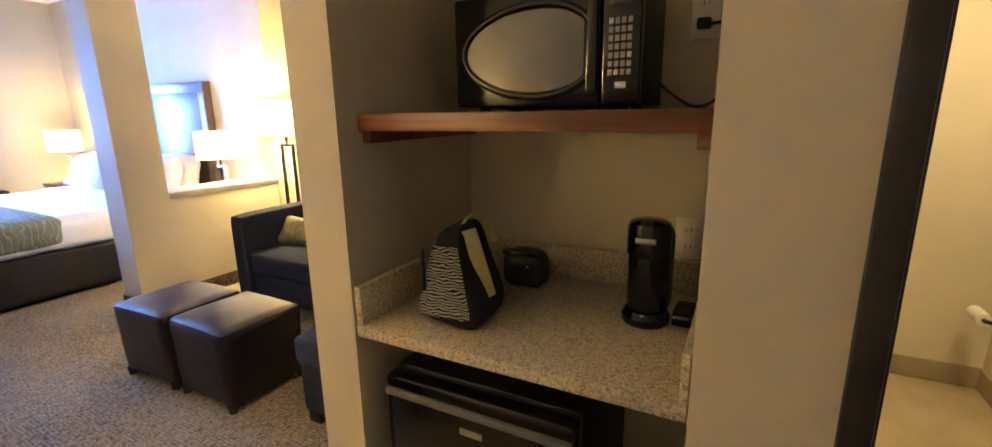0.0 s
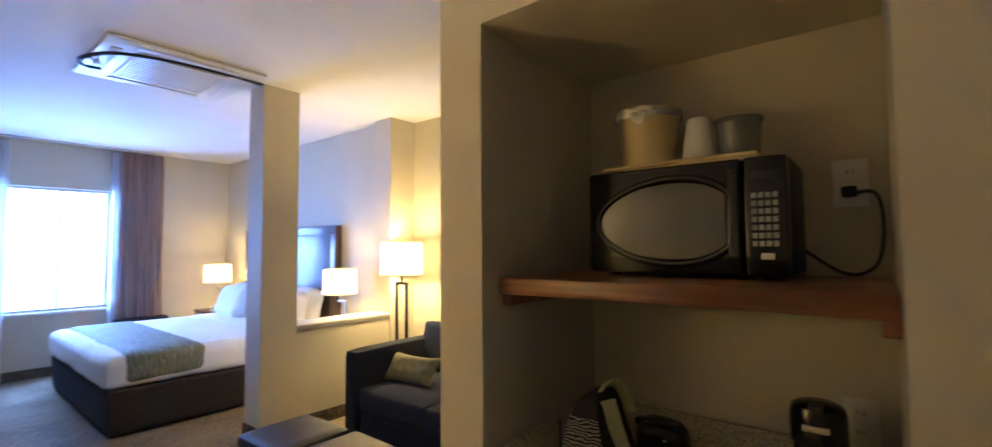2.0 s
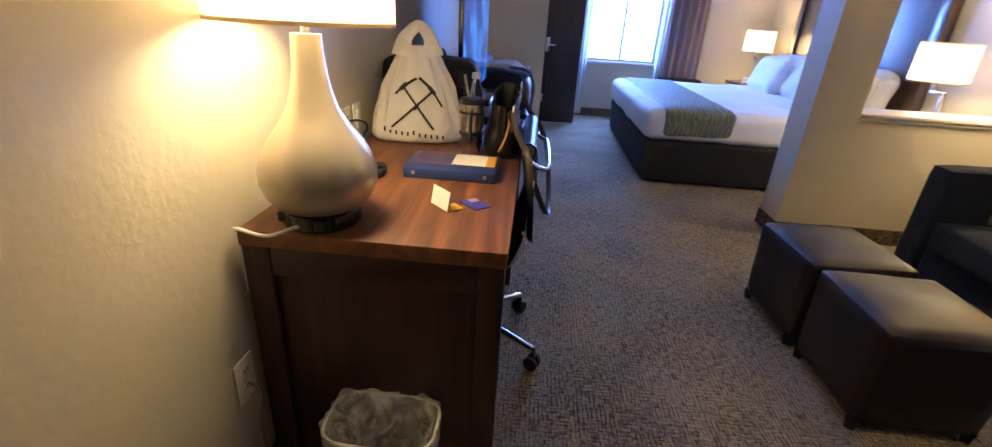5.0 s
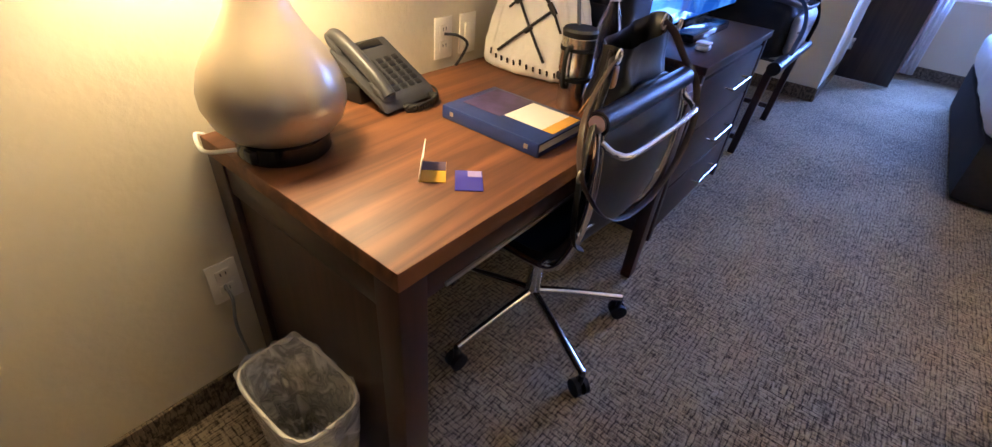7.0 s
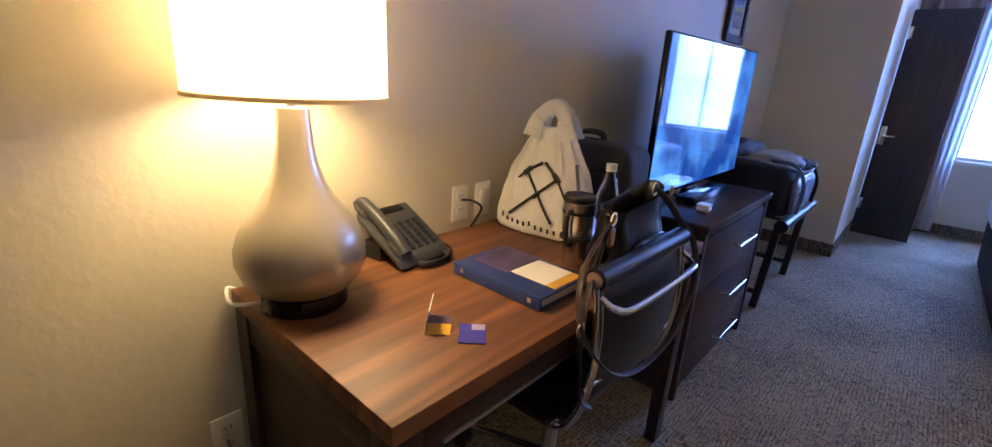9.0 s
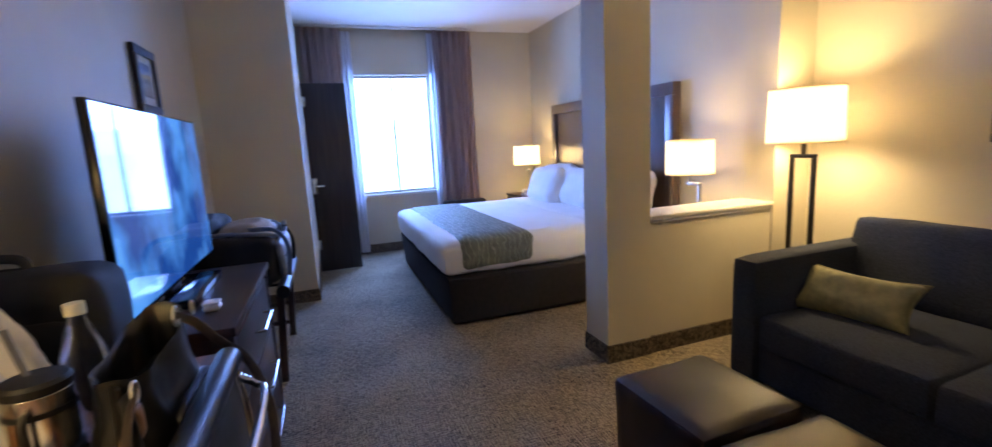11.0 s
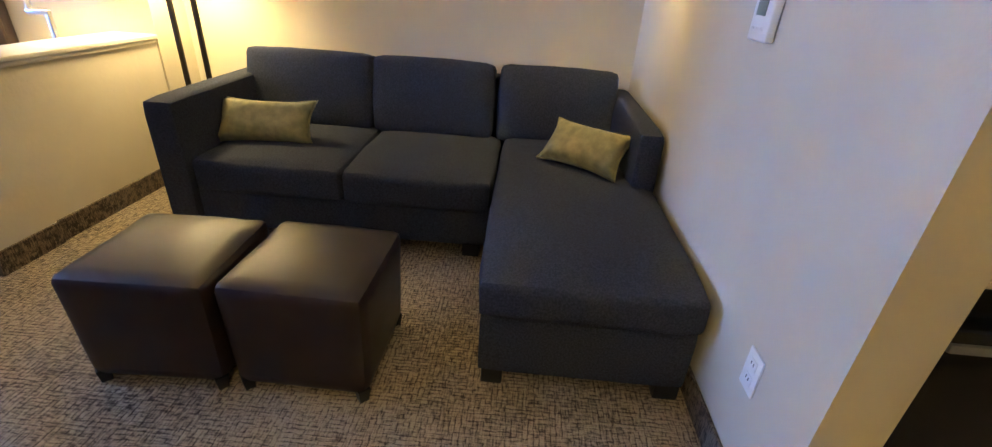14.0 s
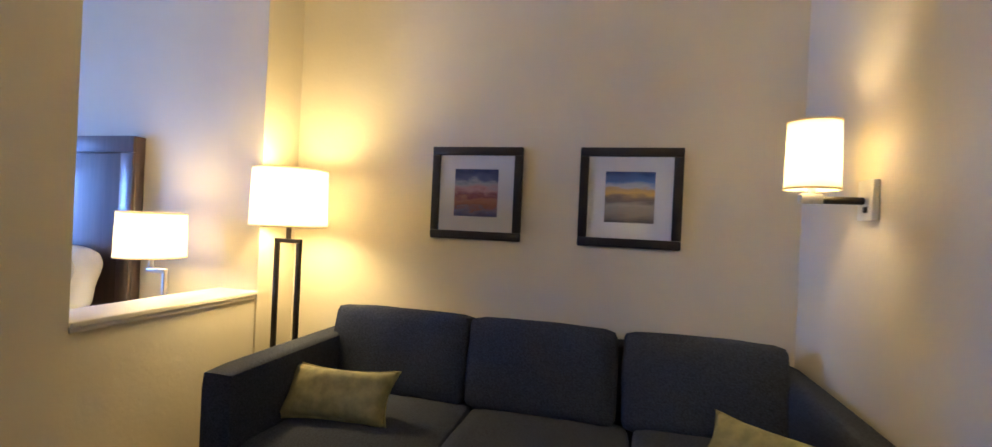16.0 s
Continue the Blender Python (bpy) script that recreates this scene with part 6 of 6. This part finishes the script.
for j in range(7):
    v = j / 6
    row = []
    for i in range(13):
        a = radians(-84 + (i / 12 - 0.5) * (62 - 22 * v))
        r = 0.0895 - 0.008 * v + 0.004 * noise.noise((i * 0.5, v * 3, 2))
        drop = 0.046 * v * (1 - 0.55 * abs(i / 6 - 1) ** 1.5)
        row.append(flap.verts.new((-0.38 + r * math.cos(a), 1.605 + r * math.sin(a), nz + 0.158 - drop)))
    rows.append(row)
for r0, r1 in zip(rows, rows[1:]):
    for i in range(12):
        flap.faces.new((r0[i], r0[i + 1], r1[i + 1], r1[i]))
part("liner_flap", flap, CUFF, ib, "milky corner of the liner hanging down", sharp=50)
cu = thing("cup_stack", (-0.248, 1.60, nz), "stack of wrapped white cups standing upside down", "cups")
for k in range(4):
    part("cup", lathe(bmesh.new(), [(0.0405 - 0.0012 * k, 0.012 * k), (0.0415 - 0.0012 * k, 0.004 + 0.012 * k), (0.029 - 0.0005 * k, 0.088 + 0.010 * k), (0.024, 0.092 + 0.010 * k), (0.0, 0.092 + 0.010 * k)], (-0.248, 1.60, nz), 32), WHITEPLASTIC, cu)
pt = thing("small_bucket", (-0.158, 1.605, nz), "small glossy grey plastic bucket on the tray", "bucket")
part("pot", lathe(bmesh.new(), [(0.0, 0), (0.042, 0), (0.044, 0.004), (0.051, 0.094), (0.053, 0.096), (0.053, 0.102), (0.048, 0.102), (0.042, 0.006), (0.0, 0.006)], (-0.158, 1.605, nz), 36), PITCHER := surface("slate_grey_plastic", (0.12, 0.125, 0.135), 0.22, vary=0.08), pt)
part("rim", tube(bmesh.new(), [(-0.158 + 0.0525 * math.cos(a), 1.605 + 0.0525 * math.sin(a), nz + 0.1015) for a in [i * math.pi / 16 for i in range(33)]], 0.003, 14, False), PITCHER, pt)

wall_plate((0.050, NICHE_BACK, 1.500), (0, -1), "outlet", "white outlet with a black plug in the niche")
wall_plate((0.050, NICHE_BACK, 0.935), (0, -1), "outlet", "white outlet above the granite counter")
single("power_plug", soft_box(bmesh.new(), 0.032, 0.064, 1.728, 1.756, 1.522, 1.548, 0.006, cuts=4), BLACKMATT, "black power plug in the niche outlet", "plug", sharp=60)


def zebra(name):
    m = surface(name, (0.5, 0.5, 0.5), 0.6)
    t = m.node_tree
    b = t.nodes["Principled BSDF"]
    co = t.nodes["Texture Coordinate"]
    wv = t.nodes.new("ShaderNodeTexWave")
    wv.inputs["Scale"].default_value, wv.inputs["Distortion"].default_value, wv.inputs["Detail"].default_value, wv.inputs["Detail Scale"].default_value = 44, 7, 1.0, 1.0
    wv.bands_direction = "Z"
    t.links.new(co.outputs["Object"], wv.inputs["Vector"])
    ramp = t.nodes.new("ShaderNodeValToRGB")
    ramp.color_ramp.elements[0].position, ramp.color_ramp.elements[1].position = 0.52, 0.60
    ramp.color_ramp.elements[0].color, ramp.color_ramp.elements[1].color = (0.012, 0.012, 0.013, 1), (0.55, 0.53, 0.50, 1)
    t.links.new(wv.outputs[1], ramp.inputs[0])
    t.links.new(ramp.outputs[0], b.inputs["Base Color"])
    return m


ZEBRA = zebra("zebra_print_cloth")
LIME = surface("pale_lime_webbing", (0.52, 0.50, 0.24), 0.7, vary=0.1, scale=40, bump=0.3, fine=400)


def tote():
    b = thing("tote_bag", (-0.42, 1.36, 0.837), "black zebra-print lunch tote with pale lime straps", "bag", rz=4)
    bm = soft_box(bmesh.new(), -0.074, 0.074, -0.085, 0.090, 0.001, 0.235, 0.03, 0.006, 14, 0.016, 2)
    for v in bm.verts:
        k = 1 - 0.55 * max(0, (v.co.z - 0.05) / 0.165)
        v.co.x = v.co.x * k
        v.co.y = v.co.y * (1 - 0.2 * max(0, (v.co.z - 0.05) / 0.165))
    part("body", bm, BLACKCLOTH, b, local=True, sharp=70)
    pn = bmesh.new()
    grid = []
    for j in range(9):
        v = j / 8
        z = 0.040 + 0.165 * v
        k = 1 - 0.55 * max(0, (z - 0.05) / 0.165)
        grid.append([pn.verts.new((0.068 * k * u, -0.085 * (1 - 0.2 * max(0, (z - 0.05) / 0.165)) - 0.021 + 0.006 * u * u, z)) for u in (-1, -0.6, -0.2, 0.2, 0.6, 1)])
    for r0, r1 in zip(grid, grid[1:]):
        for i in range(5):
            pn.faces.new((r0[i], r0[i + 1], r1[i + 1], r1[i]))
    bmesh.ops.solidify(pn, geom=pn.faces[:], thickness=0.003)
    part("front_panel", pn, ZEBRA, b, "black and white zebra-print panel", local=True, sharp=60)
    part("strap", tube(bmesh.new(), [(0.074, -0.02, 0.07), (0.062, -0.03, 0.13), (0.046, -0.035, 0.19), (0.03, -0.03, 0.232)], 0.023, 14, True, 0.22), LIME, b, local=True)
    part("strap", tube(bmesh.new(), [(0.0, 0.0, 0.232), (0.012, 0.03, 0.252), (0.032, 0.062, 0.240), (0.045, 0.080, 0.18)], 0.017, 14, True, 0.3), LIME, b, local=True)
    part("zip_pull", boxed(-0.05, -0.042, -0.108, -0.100, 0.10, 0.20, 0.003), BLACKMATT, b, local=True)


tote()
pou = thing("cosmetic_pouch", (-0.375, 1.64, 0.837), "glossy black patterned pouch against the backsplash", "pouch")
part("pouch_body", soft_box(bmesh.new(), -0.44, -0.315, 1.60, 1.685, 0.838, 0.935, 0.022, 0.008, 8, 0.01, 6), BLACKLEATHER, pou, sharp=70)
part("pouch_print", boxed(-0.402, -0.350, 1.5965, 1.6005, 0.902, 0.908, 0.001), WHITEPLASTIC, pou, "small white printed bar")
part("pouch_seal", soft_box(bmesh.new(), -0.438, -0.318, 1.610, 1.640, 0.925, 0.945, 0.006, 0.0, 6, 0.006, 4), BLACKGLOSS, pou, "crimped glossy seal", sharp=60)


def coffee_maker():
    c = thing("coffee_maker", (-0.012, 1.56, 0.837), "compact black single-cup coffee maker on the counter", "coffee maker")
    part("base", lathe(bmesh.new(), [(0.0, 0.0), (0.052, 0.0), (0.056, 0.006), (0.056, 0.020), (0.048, 0.034), (0.0, 0.036)], (-0.013, 1.530, 0.838), 44), BLACKGLOSS, c, "round glossy foot")
    part("tower", soft_box(bmesh.new(), -0.060, 0.034, 1.52, 1.64, 0.842, 1.06, 0.024, cuts=8), BLACKMATT, c)
    part("cup_front", lathe(bmesh.new(), [(0.0, 0.0), (0.040, 0.0), (0.044, 0.01), (0.045, 0.135), (0.0, 0.136)], (-0.013, 1.528, 0.872), 40), BLACKGLOSS, c, "tall black cup under the brew head")
    part("brew_head", lathe(bmesh.new(), [(0.0, 0.0), (0.047, 0.0), (0.050, 0.006), (0.050, 0.062), (0.046, 0.076), (0.034, 0.083), (0.0, 0.085)], (-0.013, 1.528, 1.006), 44), BLACKGLOSS, c, "rounded brew head")
    part("lid_tab", soft_box(bmesh.new(), -0.026, 0.0, 1.482, 1.515, 1.080, 1.092, 0.005, cuts=4), BLACKMATT, c)
    part("trim_band", soft_box(bmesh.new(), -0.036, 0.010, 1.4755, 1.486, 1.040, 1.054, 0.004, cuts=4), NICKEL, c, "silver trim on the head")
    part("power_button", lathe(bmesh.new(), [(0.0, 0.004), (0.014, 0.003), (0.017, 0.0)], (-0.013, 1.496, 0.868), 28), NICKEL, c, "oval silver plate on the foot")
    part("drip_tray", soft_box(bmesh.new(), 0.046, 0.100, 1.52, 1.63, 0.838, 0.868, 0.010, cuts=5), BLACKGLOSS, c)


coffee_maker()


# ---- bathroom and far nightstand ----
tp = thing("toilet_paper_holder", (1.25, 3.06, 0.40), "dark metal paper holder with a white roll in the bathroom", "paper holder")
part("wall_flange", boxed(1.235, 1.249, 3.03, 3.075, 0.405, 0.45, 0.003), BLACKMETAL, tp)
part("bracket", tube(bmesh.new(), [(1.24, 3.05, 0.43), (1.15, 3.05, 0.43), (1.135, 3.06, 0.43), (1.135, 3.20, 0.43)], 0.009, 14, False), BLACKMETAL, tp)
part("roll", pole(bmesh.new(), (1.135, 3.075, 0.43), (1.135, 3.185, 0.43), 0.028, n=28), WHITEPLASTIC, tp, "nearly used white roll")
ph = thing("bedside_telephone", (-6.62, 2.90, 0.61), "small white telephone on the nightstand", "telephone")
part("phone_base", soft_box(bmesh.new(), -6.68, -6.58, 2.86, 2.97, 0.611, 0.645, 0.010, cuts=4), WHITEPLASTIC, ph)
part("handset", tube(bmesh.new(), [(-6.67, 2.87, 0.655), (-6.67, 2.91, 0.675), (-6.67, 2.95, 0.655)], 0.015, 14), WHITEPLASTIC, ph)
bl = thing("bathroom_light", (1.0, 2.2, 2.1), "round white bathroom ceiling light", "ceiling light")
part("rim", lathe(bmesh.new(), [(0.16, 0.12), (0.16, 0.148), (0.14, 0.148), (0.14, 0.12), (0.16, 0.12)], (1.0, 2.2, 2.1), 40), NICKEL, bl)
